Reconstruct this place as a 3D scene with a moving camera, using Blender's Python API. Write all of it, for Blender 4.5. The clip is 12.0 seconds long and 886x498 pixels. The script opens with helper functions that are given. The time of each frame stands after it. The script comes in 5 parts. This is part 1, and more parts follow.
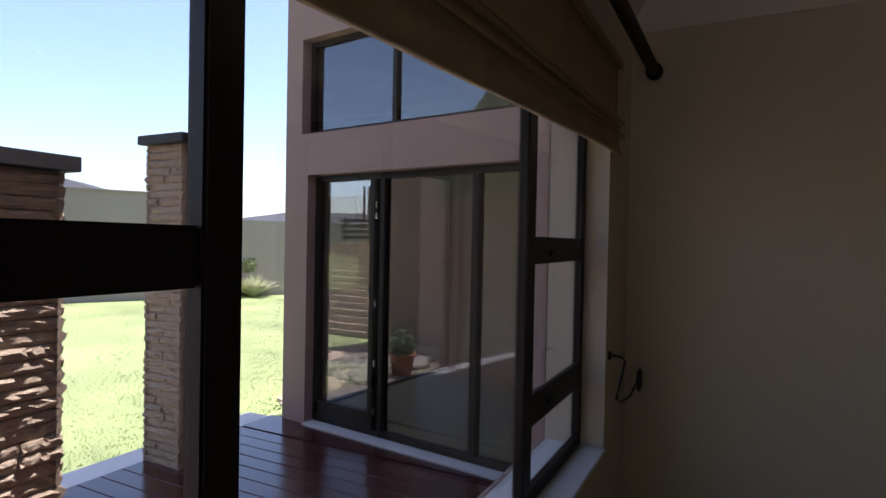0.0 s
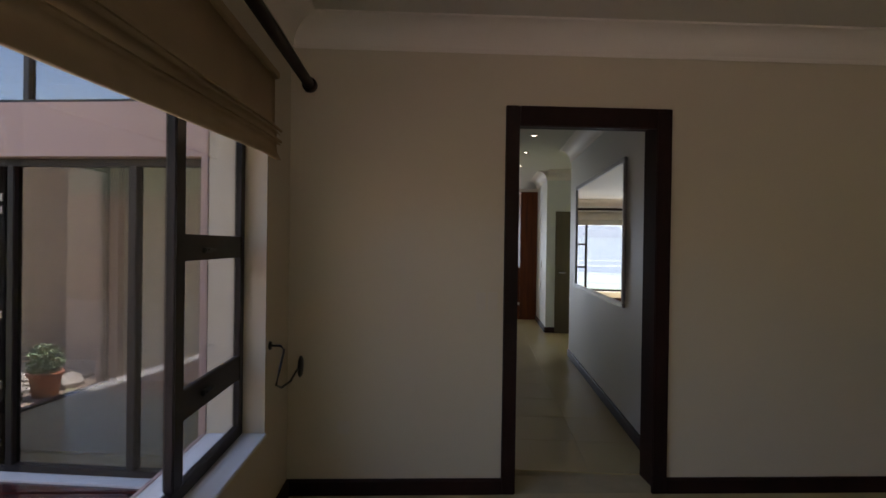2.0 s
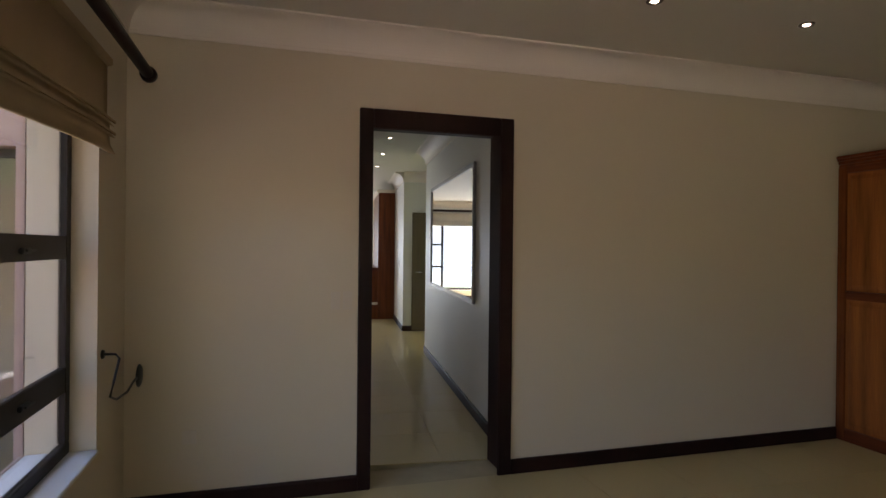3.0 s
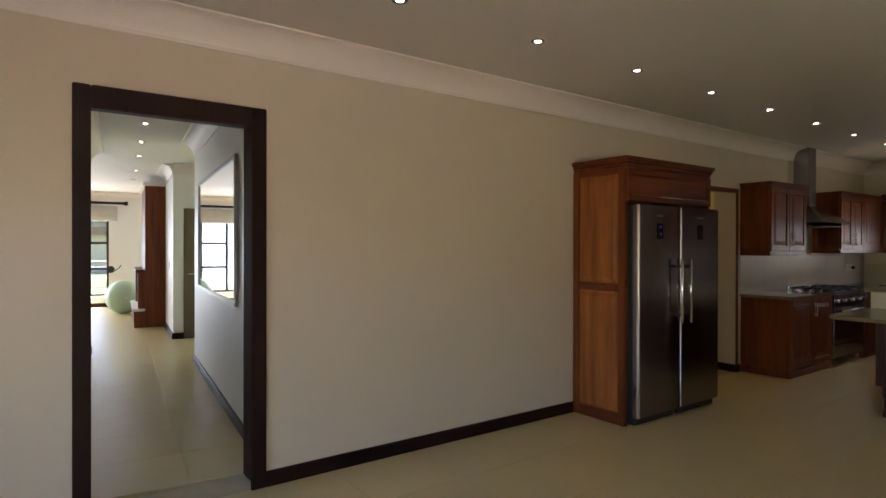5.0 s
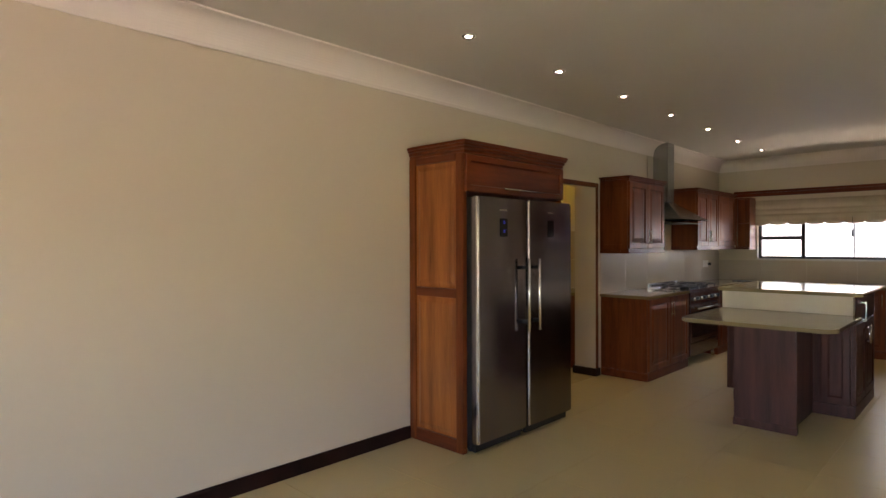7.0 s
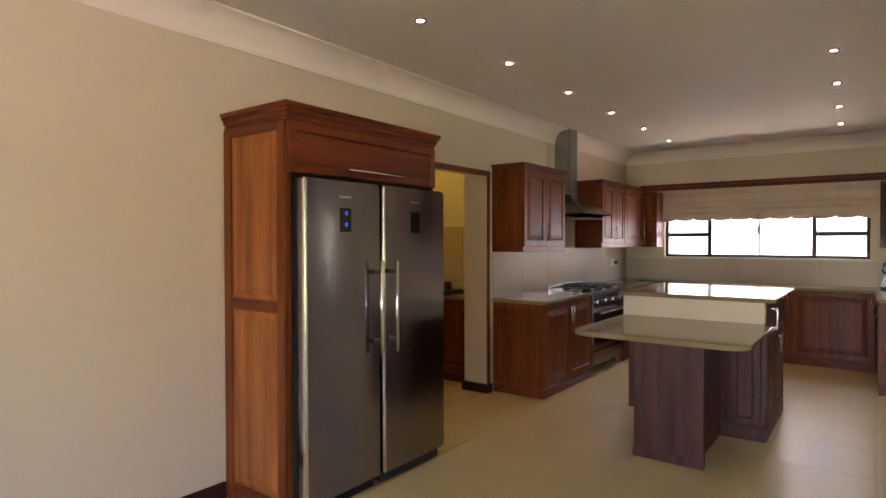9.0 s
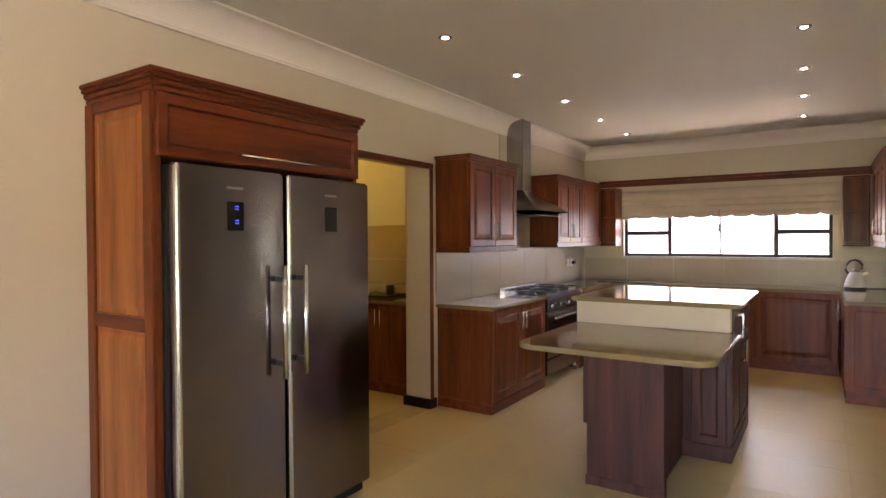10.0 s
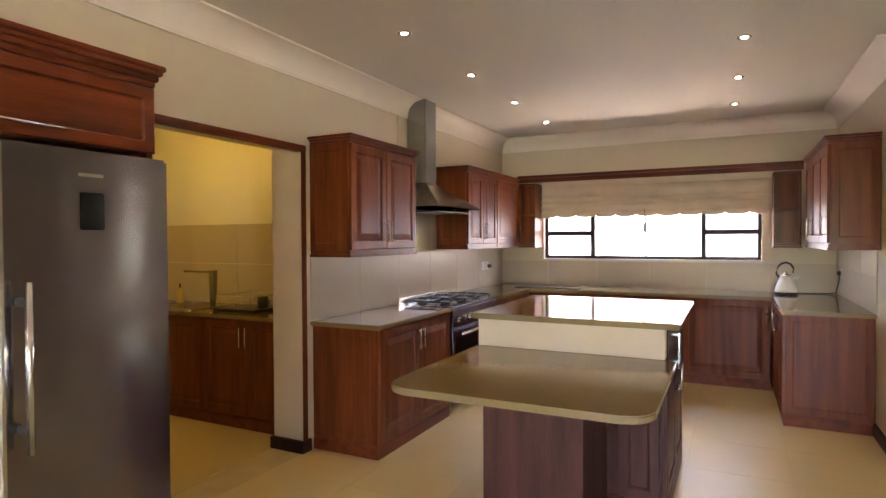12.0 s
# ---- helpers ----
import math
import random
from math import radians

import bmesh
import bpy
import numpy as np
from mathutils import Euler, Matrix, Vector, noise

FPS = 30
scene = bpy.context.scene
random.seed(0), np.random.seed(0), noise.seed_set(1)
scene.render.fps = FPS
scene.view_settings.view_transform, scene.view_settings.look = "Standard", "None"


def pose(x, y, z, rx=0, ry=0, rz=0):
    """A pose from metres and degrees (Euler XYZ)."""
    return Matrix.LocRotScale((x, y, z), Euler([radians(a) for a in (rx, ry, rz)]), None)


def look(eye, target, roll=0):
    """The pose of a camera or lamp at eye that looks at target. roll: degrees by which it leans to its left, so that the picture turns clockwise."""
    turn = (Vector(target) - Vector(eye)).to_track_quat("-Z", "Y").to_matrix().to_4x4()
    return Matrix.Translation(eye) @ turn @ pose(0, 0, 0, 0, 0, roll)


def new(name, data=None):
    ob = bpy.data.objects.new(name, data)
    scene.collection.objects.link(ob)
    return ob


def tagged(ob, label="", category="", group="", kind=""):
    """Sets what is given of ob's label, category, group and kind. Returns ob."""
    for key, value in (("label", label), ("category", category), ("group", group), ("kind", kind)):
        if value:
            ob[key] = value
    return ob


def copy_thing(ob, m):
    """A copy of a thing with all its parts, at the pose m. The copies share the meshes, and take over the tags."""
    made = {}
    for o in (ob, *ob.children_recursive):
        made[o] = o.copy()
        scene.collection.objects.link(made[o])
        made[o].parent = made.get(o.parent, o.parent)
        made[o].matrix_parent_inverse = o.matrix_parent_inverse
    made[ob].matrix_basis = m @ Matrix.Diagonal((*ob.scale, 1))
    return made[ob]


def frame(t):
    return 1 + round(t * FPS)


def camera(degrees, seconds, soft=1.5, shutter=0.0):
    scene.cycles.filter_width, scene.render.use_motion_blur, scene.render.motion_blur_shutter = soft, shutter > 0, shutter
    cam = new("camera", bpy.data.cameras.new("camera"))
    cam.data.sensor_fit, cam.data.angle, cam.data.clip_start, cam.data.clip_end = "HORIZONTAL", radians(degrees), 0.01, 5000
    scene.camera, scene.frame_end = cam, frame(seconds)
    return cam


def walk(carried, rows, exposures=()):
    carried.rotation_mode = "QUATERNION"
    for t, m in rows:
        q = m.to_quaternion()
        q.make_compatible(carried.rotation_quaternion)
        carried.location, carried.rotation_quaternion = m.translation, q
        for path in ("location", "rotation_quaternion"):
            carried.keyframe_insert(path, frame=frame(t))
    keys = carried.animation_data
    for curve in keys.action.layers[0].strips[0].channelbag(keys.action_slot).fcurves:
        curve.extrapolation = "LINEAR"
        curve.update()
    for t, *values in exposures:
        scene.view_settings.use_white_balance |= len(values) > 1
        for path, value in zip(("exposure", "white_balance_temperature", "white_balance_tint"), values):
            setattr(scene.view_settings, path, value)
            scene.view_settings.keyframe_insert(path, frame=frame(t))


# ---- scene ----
cam = camera(74.9, 12.0)
PATH = [
    (0, (1.033, 1.214, 1.463), (0.115, 2.99, 1.435), 1.1),
    (0.5, (1.079, 1.173, 1.46), (0.359, 3.039, 1.435), 0.9),
    (1, (1.135, 1.124, 1.464), (0.665, 3.067, 1.44), 1.0),
    (1.5, (1.184, 1.085, 1.464), (0.997, 3.076, 1.443), 1.0),
    (2, (1.219, 1.045, 1.457), (1.312, 3.043, 1.444), 0.8),
    (2.5, (1.234, 1.007, 1.454), (1.582, 2.976, 1.447), 0.7),
    (3, (1.239, 0.972, 1.452), (1.807, 2.89, 1.447), 0.6),
    (3.2, (1.247, 0.961, 1.453), (1.893, 2.854, 1.449), 0.6),
    (4.8, (1.451, 0.976, 1.462), (2.593, 2.618, 1.455), 0.0),
    (5, (1.541, 0.955, 1.452), (2.713, 2.575, 1.445), 0.1),
    (5.5, (1.745, 1.007, 1.452), (3.017, 2.551, 1.446), -0.0),
    (6, (1.952, 1.046, 1.457), (3.302, 2.521, 1.444), -0.1),
    (6.5, (2.22, 1.12, 1.454), (3.621, 2.547, 1.444), -0.3),
    (7, (2.485, 1.193, 1.465), (3.924, 2.581, 1.449), -0.2),
    (9, (3.559, 1.441, 1.472), (5.163, 2.636, 1.442), -0.1),
    (9.5, (3.838, 1.504, 1.48), (5.484, 2.64, 1.446), -0.1),
    (10, (4.13, 1.565, 1.477), (5.801, 2.664, 1.443), -0.3),
    (10.5, (4.422, 1.641, 1.471), (6.118, 2.701, 1.44), -0.3),
    (11, (4.672, 1.683, 1.472), (6.398, 2.693, 1.437), -0.3),
    (11.5, (4.909, 1.715, 1.483), (6.664, 2.674, 1.447), -0.3),
    (12, (5.126, 1.759, 1.481), (6.914, 2.653, 1.447), -0.3),
]

EXPOSURES = ((0.0, 1.15, 6000, 24), (0.5, 1.1, 6000, 24), (1.0, 1.25, 6050, 23), (1.5, 1.65, 6200, 22), (2.0, 2.15, 6400, 22), (2.5, 2.5, 6550, 22), (3.0, 2.8, 6650, 22), (5.0, 3.65, 6450, 22), (6.0, 4.1, 6500, 23), (7.0, 4.4, 6500, 24), (9.0, 4.9, 6500, 29), (10.5, 5.32, 6500, 30), (12.0, 5.5, 6450, 30))
walk(cam, [(t, look(eye, target, roll)) for t, eye, target, roll in PATH], EXPOSURES)

# ---- world, sun and window light ----
SUN_TO = Vector((0.10, 0.30, 0.95)).normalized()
world = bpy.data.worlds.new("world")
scene.world = world
world.use_nodes = True
wn = world.node_tree.nodes
sky = wn.new("ShaderNodeTexSky")
sky.sky_type, sky.sun_disc = "NISHITA", False
sky.sun_elevation = math.asin(SUN_TO.z)
sky.sun_rotation = math.atan2(SUN_TO.x, SUN_TO.y)
wn["Background"].inputs["Strength"].default_value = 0.15
world.node_tree.links.new(sky.outputs[0], wn["Background"].inputs["Color"])
sun = new("sun", bpy.data.lights.new("sun", "SUN"))
sun.data.energy, sun.data.angle, sun.data.color = 5.0, radians(0.5), (1.0, 0.95, 0.87)
sun.matrix_world = look((0, 0, 30), Vector((0, 0, 30)) - SUN_TO)


def window_light(name, eye, way, width, height, watts, colour=(1.0, 0.98, 0.95)):
    """Daylight that enters through an opening."""
    ob = new(name, bpy.data.lights.new(name, "AREA"))
    ob.data.shape, ob.data.size, ob.data.size_y = "RECTANGLE", width, height
    ob.data.energy, ob.data.color = watts, colour
    ob.matrix_world = look(eye, Vector(eye) + Vector(way))
    return ob


window_light("daylight_west", (0.26, 1.6, 1.2), (1, 0, -0.1), 3.9, 1.2, 1.0, (0.95, 0.98, 1.0))
window_light("daylight_south", (2.2, -1.95, 1.3), (0, 1, 0), 2.6, 1.7, 0.2)
window_light("daylight_east", (12.31, 2.67, 1.48), (-1, 0, 0.75), 2.3, 0.40, 0.28, (1.0, 0.96, 0.88))


def downlight_lamp(x, y, watts, colour=(1.0, 0.66, 0.16)):
    ob = new("downlight_lamp", bpy.data.lights.new("downlight_lamp", "SPOT"))
    ob.data.energy, ob.data.color = watts, colour
    ob.data.spot_size, ob.data.spot_blend, ob.data.shadow_soft_size = radians(110), 0.6, 0.04
    ob.matrix_world = look((x, y, 2.70), (x, y + 0.0001, 0))
    return ob


# ---- materials ----
def node_material(name):
    m = bpy.data.materials.new(name)
    m.use_nodes = True
    nt = m.node_tree
    return m, nt, nt.nodes["Principled BSDF"]


def ramp(nt, stops, src):
    n = nt.nodes.new("ShaderNodeValToRGB")
    while len(n.color_ramp.elements) < len(stops):
        n.color_ramp.elements.new(0.5)
    for e, (p, c) in zip(n.color_ramp.elements, stops):
        e.position, e.color = p, (*c, 1)
    nt.links.new(src, n.inputs[0])
    return n.outputs[0]


def noise_tex(nt, scale, stretch=(1, 1, 1), detail=4, vary=False):
    """Noise in metres of the object; vary shifts it from piece to piece."""
    tc = nt.nodes.new("ShaderNodeTexCoord")
    mp = nt.nodes.new("ShaderNodeMapping")
    mp.inputs["Scale"].default_value = stretch
    nt.links.new(tc.outputs["Object"], mp.inputs[0])
    if vary:
        oi = nt.nodes.new("ShaderNodeObjectInfo")
        mul = nt.nodes.new("ShaderNodeMath")
        mul.operation = "MULTIPLY"
        mul.inputs[1].default_value = 37.0
        nt.links.new(oi.outputs["Random"], mul.inputs[0])
        nt.links.new(mul.outputs[0], mp.inputs["Location"])
    n = nt.nodes.new("ShaderNodeTexNoise")
    n.inputs["Scale"].default_value, n.inputs["Detail"].default_value = scale, detail
    nt.links.new(mp.outputs[0], n.inputs["Vector"])
    return n.outputs[0]


def shade(c, k):
    return tuple(min(1.0, v * k) for v in c)


def add_bump(nt, bsdf, src, strength, distance=0.01):
    b = nt.nodes.new("ShaderNodeBump")
    b.inputs["Strength"].default_value, b.inputs["Distance"].default_value = strength, distance
    nt.links.new(src, b.inputs["Height"])
    nt.links.new(b.outputs[0], bsdf.inputs["Normal"])


def surface(name, col, rough=0.6, metal=0.0, var=0.06, scale=1.3, fine=90, bump=0.12, dist=0.003, spec=0.5, coat=0.0, vary=False, stretch=(1, 1, 1)):
    """A plain surface: broad tonal drift, fine grain in gloss and relief."""
    m, nt, b = node_material(name)
    big = noise_tex(nt, scale, stretch, 5, vary)
    nt.links.new(ramp(nt, [(0.3, shade(col, 1 - var)), (0.7, shade(col, 1 + var))], big), b.inputs["Base Color"])
    small = noise_tex(nt, fine, stretch, 3, vary)
    mr = nt.nodes.new("ShaderNodeMapRange")
    mr.inputs["To Min"].default_value, mr.inputs["To Max"].default_value = rough * 0.85, min(1, rough * 1.15)
    nt.links.new(big, mr.inputs[0])
    nt.links.new(mr.outputs[0], b.inputs["Roughness"])
    b.inputs["Metallic"].default_value = metal
    b.inputs["Specular IOR Level"].default_value = spec
    b.inputs["Coat Weight"].default_value = coat
    if bump:
        add_bump(nt, b, small, bump, dist)
    return m


def wood(name, dark, light, stretch, rough=0.42, coat=0.12, bump=0.06, vary=True):
    """Stained timber: long streaks of grain, knots and a thin varnish."""
    m, nt, b = node_material(name)
    broad = noise_tex(nt, 2.2, tuple(v * 1.0 for v in stretch), 6, vary)
    grain = noise_tex(nt, 14.0, tuple(v * 1.6 for v in stretch), 8, vary)
    mix = nt.nodes.new("ShaderNodeMath")
    mix.operation = "MULTIPLY_ADD"
    mix.inputs[1].default_value = 0.26
    nt.links.new(grain, mix.inputs[0])
    half = nt.nodes.new("ShaderNodeMath")
    half.operation = "MULTIPLY"
    half.inputs[1].default_value = 0.78
    nt.links.new(broad, half.inputs[0])
    nt.links.new(half.outputs[0], mix.inputs[2])
    mid = tuple((a + c) / 2 for a, c in zip(dark, light))
    nt.links.new(ramp(nt, [(0.24, dark), (0.5, mid), (0.78, light)], mix.outputs[0]), b.inputs["Base Color"])
    b.inputs["Roughness"].default_value = rough
    b.inputs["Specular IOR Level"].default_value = 0.2
    b.inputs["Coat Weight"].default_value, b.inputs["Coat Roughness"].default_value = coat, 0.2
    add_bump(nt, b, grain, bump, 0.002)
    return m


def brushed_steel(name, col, rough):
    """Upright sheet steel with level brush marks, which draw reflections out up and down."""
    m, nt, b = node_material(name)
    drift = noise_tex(nt, 0.9, (3, 3, 0.5), 5)
    nt.links.new(ramp(nt, [(0.3, shade(col, 0.95)), (0.7, shade(col, 1.05))], drift), b.inputs["Base Color"])
    b.inputs["Metallic"].default_value, b.inputs["Roughness"].default_value = 1.0, rough
    b.inputs["Anisotropic"].default_value = 0.9
    tan = nt.nodes.new("ShaderNodeTangent")
    tan.direction_type, tan.axis = "RADIAL", "X"
    nt.links.new(tan.outputs[0], b.inputs["Tangent"])
    add_bump(nt, b, noise_tex(nt, 30, (0.4, 0.4, 22), 2), 0.02, 0.0006)
    return m


def glass_material(name, tint=(1, 1, 1), rough=0.0, gloss=0.04):
    m, nt, b = node_material(name)
    nt.nodes.remove(b)
    out = nt.nodes["Material Output"]
    tr = nt.nodes.new("ShaderNodeBsdfTransparent")
    tr.inputs[0].default_value = (*tint, 1)
    gl = nt.nodes.new("ShaderNodeBsdfGlossy")
    gl.inputs["Roughness"].default_value = rough
    lw = nt.nodes.new("ShaderNodeLayerWeight")
    pw = nt.nodes.new("ShaderNodeMath")
    pw.operation, pw.inputs[1].default_value = "POWER", 5.0
    nt.links.new(lw.outputs["Facing"], pw.inputs[0])
    ma = nt.nodes.new("ShaderNodeMath")
    ma.operation, ma.inputs[1].default_value, ma.inputs[2].default_value = "MULTIPLY_ADD", 0.9, gloss
    nt.links.new(pw.outputs[0], ma.inputs[0])
    mx = nt.nodes.new("ShaderNodeMixShader")
    nt.links.new(ma.outputs[0], mx.inputs[0])
    nt.links.new(tr.outputs[0], mx.inputs[1])
    nt.links.new(gl.outputs[0], mx.inputs[2])
    nt.links.new(mx.outputs[0], out.inputs[0])
    return m


def glow(name, col, strength):
    m, nt, b = node_material(name)
    b.inputs["Base Color"].default_value = (*col, 1)
    b.inputs["Emission Color"].default_value = (*col, 1)
    b.inputs["Emission Strength"].default_value = strength
    return m


M_WALL = surface("painted plaster", (0.585, 0.498, 0.375), 0.6, var=0.025, scale=0.8, fine=140, bump=0.1, dist=0.002)
# Colour whitened to stand in for side daylight that the hall lacks.
M_HALL = surface("plaster whitened for hall daylight", (0.72, 0.71, 0.67), 0.5, var=0.025, scale=0.8, fine=140, bump=0.1, dist=0.002)
M_CEIL = surface("ceiling paint", (0.605, 0.562, 0.48), 0.7, var=0.015, scale=0.5, fine=120, bump=0.05, dist=0.002)
M_CORNICE = surface("cornice plaster", (0.74, 0.665, 0.59), 0.65, var=0.02, fine=110, bump=0.05)
M_TILE = surface("glazed floor tile", (0.53, 0.42, 0.20), 0.335, var=0.03, scale=0.9, fine=60, bump=0.02, dist=0.001, vary=True)
M_GROUT = surface("tile grout", (0.47, 0.39, 0.24), 0.9, var=0.1, scale=6, fine=150)
M_DARK = wood("dark stained timber", (0.007, 0.003, 0.0026), (0.030, 0.010, 0.0075), (1.5, 1.5, 0.5), 0.5, 0.0)
M_FRAME = surface("bronze aluminium", (0.020, 0.014, 0.012), 0.42, 0.0, var=0.12, scale=4, fine=200, bump=0.03, spec=0.25)
M_WOODV = wood("red kiaat, upright grain", (0.040, 0.0080, 0.0028), (0.22, 0.053, 0.0120), (7, 7, 0.55))
M_WOODH = wood("red kiaat, level grain", (0.042, 0.0076, 0.0028), (0.205, 0.044, 0.0115), (0.55, 7, 7))
M_WOODY = wood("red kiaat, level grain along y", (0.038, 0.0070, 0.0030), (0.18, 0.040, 0.0130), (7, 0.55, 7))
M_WOODP = wood("orange kiaat panel", (0.10, 0.022, 0.006), (0.42, 0.145, 0.033), (4.5, 4.5, 0.32))
M_WOODI = wood("worn island timber", (0.022, 0.008, 0.0065), (0.11, 0.040, 0.027), (6, 6, 0.45), 0.45, 0.1)
M_STONE = surface("polished composite stone", (0.21, 0.155, 0.075), 0.09, var=0.05, scale=60, fine=260, bump=0.01, spec=0.42)
M_STEEL = brushed_steel("brushed stainless steel", (0.27, 0.245, 0.275), 0.17)
M_HOOD = surface("light brushed steel", (0.34, 0.34, 0.335), 0.26, 1.0, var=0.04, scale=2, fine=60, bump=0.0, stretch=(3, 3, 0.5))
M_CHROME = surface("satin chrome", (0.72, 0.71, 0.69), 0.22, 1.0, var=0.03, scale=8, fine=200, bump=0.01)
M_BLACK = surface("black plastic", (0.012, 0.012, 0.013), 0.4, var=0.15, scale=8, fine=200, bump=0.05)
M_WHITE = surface("white enamel", (0.78, 0.76, 0.72), 0.3, var=0.03, scale=5, fine=150, bump=0.02)
M_FABRIC = surface("roman blind linen", (0.41, 0.295, 0.175), 0.9, var=0.08, scale=3, fine=420, bump=0.3, dist=0.002, spec=0.2)
M_FABRICL = surface("light blind linen", (0.60, 0.48, 0.385), 0.9, var=0.08, scale=3, fine=420, bump=0.3, dist=0.002, spec=0.2)
M_LINEN = surface("cream linen", (0.60, 0.55, 0.46), 0.9, var=0.06, scale=3, fine=420, bump=0.3, dist=0.002, spec=0.2)
M_SPLASH = surface("glazed wall tile", (0.49, 0.42, 0.325), 0.34, spec=0.35, var=0.03, scale=3, fine=40, bump=0.02, vary=True)
M_FACADE = surface("textured exterior paint", (0.41, 0.28, 0.235), 0.85, var=0.06, scale=1.1, fine=160, bump=0.35, dist=0.004)
M_GARDENWALL = surface("grey garden wall paint", (0.31, 0.265, 0.235), 0.9, var=0.08, scale=0.7, fine=90, bump=0.3, dist=0.004)
M_GLASS = glass_material("window glass", (0.93, 0.94, 0.93))
# Strong tint added only to dim the bright view through the far window.
M_GLASST = glass_material("glass tinted to dim the view", (0.42, 0.43, 0.44), 0.0, 0.05)
M_GLASSD = glass_material("tinted door glass", (0.76, 0.76, 0.76), 0.0, 0.065)
M_GLASSR = glass_material("reflective tinted glass", (0.30, 0.31, 0.31), 0.0, 0.2)
M_SILL = surface("painted sill", (0.62, 0.60, 0.56), 0.5, var=0.03, scale=3, fine=130, bump=0.05)
M_LAMP = glow("lit lamp glass", (1.0, 0.86, 0.62), 5)

# ---- building helpers ----
ORIGIN = {}


def part(name, bm, material, parent=None, label="", smooth=False):
    """Links a bmesh, built in world metres, as one mesh object, under a thing or a part."""
    at = ORIGIN.get(parent, Vector())
    if parent is not None:
        bmesh.ops.translate(bm, verts=bm.verts, vec=-at)
    bmesh.ops.recalc_face_normals(bm, faces=bm.faces)
    me = bpy.data.meshes.new(name)
    bm.to_mesh(me)
    bm.free()
    me.materials.append(material)
    if smooth:
        for p in me.polygons:
            p.use_smooth = True
    ob = new(name, me)
    if parent is not None:
        ob.parent = parent
        ORIGIN[ob] = at
    if label:
        tagged(ob, label)
    return ob


def thing(name, at, label, category, group="", kind=""):
    ob = new(name)
    ob.empty_display_size = 0.1
    ob.location = at
    ORIGIN[ob] = Vector(at)
    return tagged(ob, label, category, group, kind)


def add_box(bm, x0, y0, z0, x1, y1, z1, bevel=0.0, m=None):
    vs = [bm.verts.new((x, y, z)) for x in (x0, x1) for y in (y0, y1) for z in (z0, z1)]
    fs = [bm.faces.new([vs[i] for i in f]) for f in ((0, 1, 3, 2), (4, 6, 7, 5), (0, 4, 5, 1), (2, 3, 7, 6), (0, 2, 6, 4), (1, 5, 7, 3))]
    if bevel:
        es = list({e for f in fs for e in f.edges})
        r = bmesh.ops.bevel(bm, geom=es, offset=bevel, segments=2, affect="EDGES", clamp_overlap=True)
        vs = list({v for f in r["faces"] for v in f.verts} | {v for v in vs if v.is_valid})
    if m is not None:
        bmesh.ops.transform(bm, matrix=m, verts=vs)
    return bm


def box(x0, y0, z0, x1, y1, z1, bevel=0.0, m=None):
    return add_box(bmesh.new(), x0, y0, z0, x1, y1, z1, bevel, m)


def add_prism(bm, outline, z0, z1, m=None):
    """An upright prism over an outline of (x, y)."""
    lo = [bm.verts.new((x, y, z0)) for x, y in outline]
    hi = [bm.verts.new((x, y, z1)) for x, y in outline]
    n = len(outline)
    bm.faces.new(lo), bm.faces.new(hi)
    for i in range(n):
        bm.faces.new((lo[i], lo[(i + 1) % n], hi[(i + 1) % n], hi[i]))
    if m is not None:
        bmesh.ops.transform(bm, matrix=m, verts=lo + hi)
    return bm


def add_rod(bm, a, b, r, seg=12, r2=None):
    a, b = Vector(a), Vector(b)
    m = Matrix.Translation((a + b) / 2) @ (b - a).to_track_quat("Z", "Y").to_matrix().to_4x4()
    bmesh.ops.create_cone(bm, cap_ends=True, segments=seg, radius1=r, radius2=r if r2 is None else r2, depth=(b - a).length, matrix=m)
    return bm


def rod(a, b, r, seg=12, r2=None):
    return add_rod(bmesh.new(), a, b, r, seg, r2)


def add_lathe(bm, profile, at, seg=24):
    """A turned shape: profile of (radius, height) round an upright axis."""
    rings = [[bm.verts.new((at[0] + r * math.cos(6.28318 * k / seg), at[1] + r * math.sin(6.28318 * k / seg), at[2] + h)) for k in range(seg)] for r, h in profile]
    for p, q in zip(rings, rings[1:]):
        for k in range(seg):
            bm.faces.new((p[k], p[(k + 1) % seg], q[(k + 1) % seg], q[k]))
    bm.faces.new(rings[0]), bm.faces.new(rings[-1])
    return bm


def lathe(profile, at, seg=24):
    return add_lathe(bmesh.new(), profile, at, seg)


def tube(points, r, seg=8):
    """A bent tube through points."""
    bm = bmesh.new()
    pts = [Vector(p) for p in points]
    rings = []
    for i, p in enumerate(pts):
        d = (pts[min(i + 1, len(pts) - 1)] - pts[max(i - 1, 0)]).normalized()
        q = d.to_track_quat("Z", "Y")
        rings.append([bm.verts.new(p + q @ Vector((r * math.cos(6.28318 * k / seg), r * math.sin(6.28318 * k / seg), 0))) for k in range(seg)])
    for a, b in zip(rings, rings[1:]):
        for k in range(seg):
            bm.faces.new((a[k], a[(k + 1) % seg], b[(k + 1) % seg], b[k]))
    bm.faces.new(rings[0]), bm.faces.new(rings[-1])
    return bm


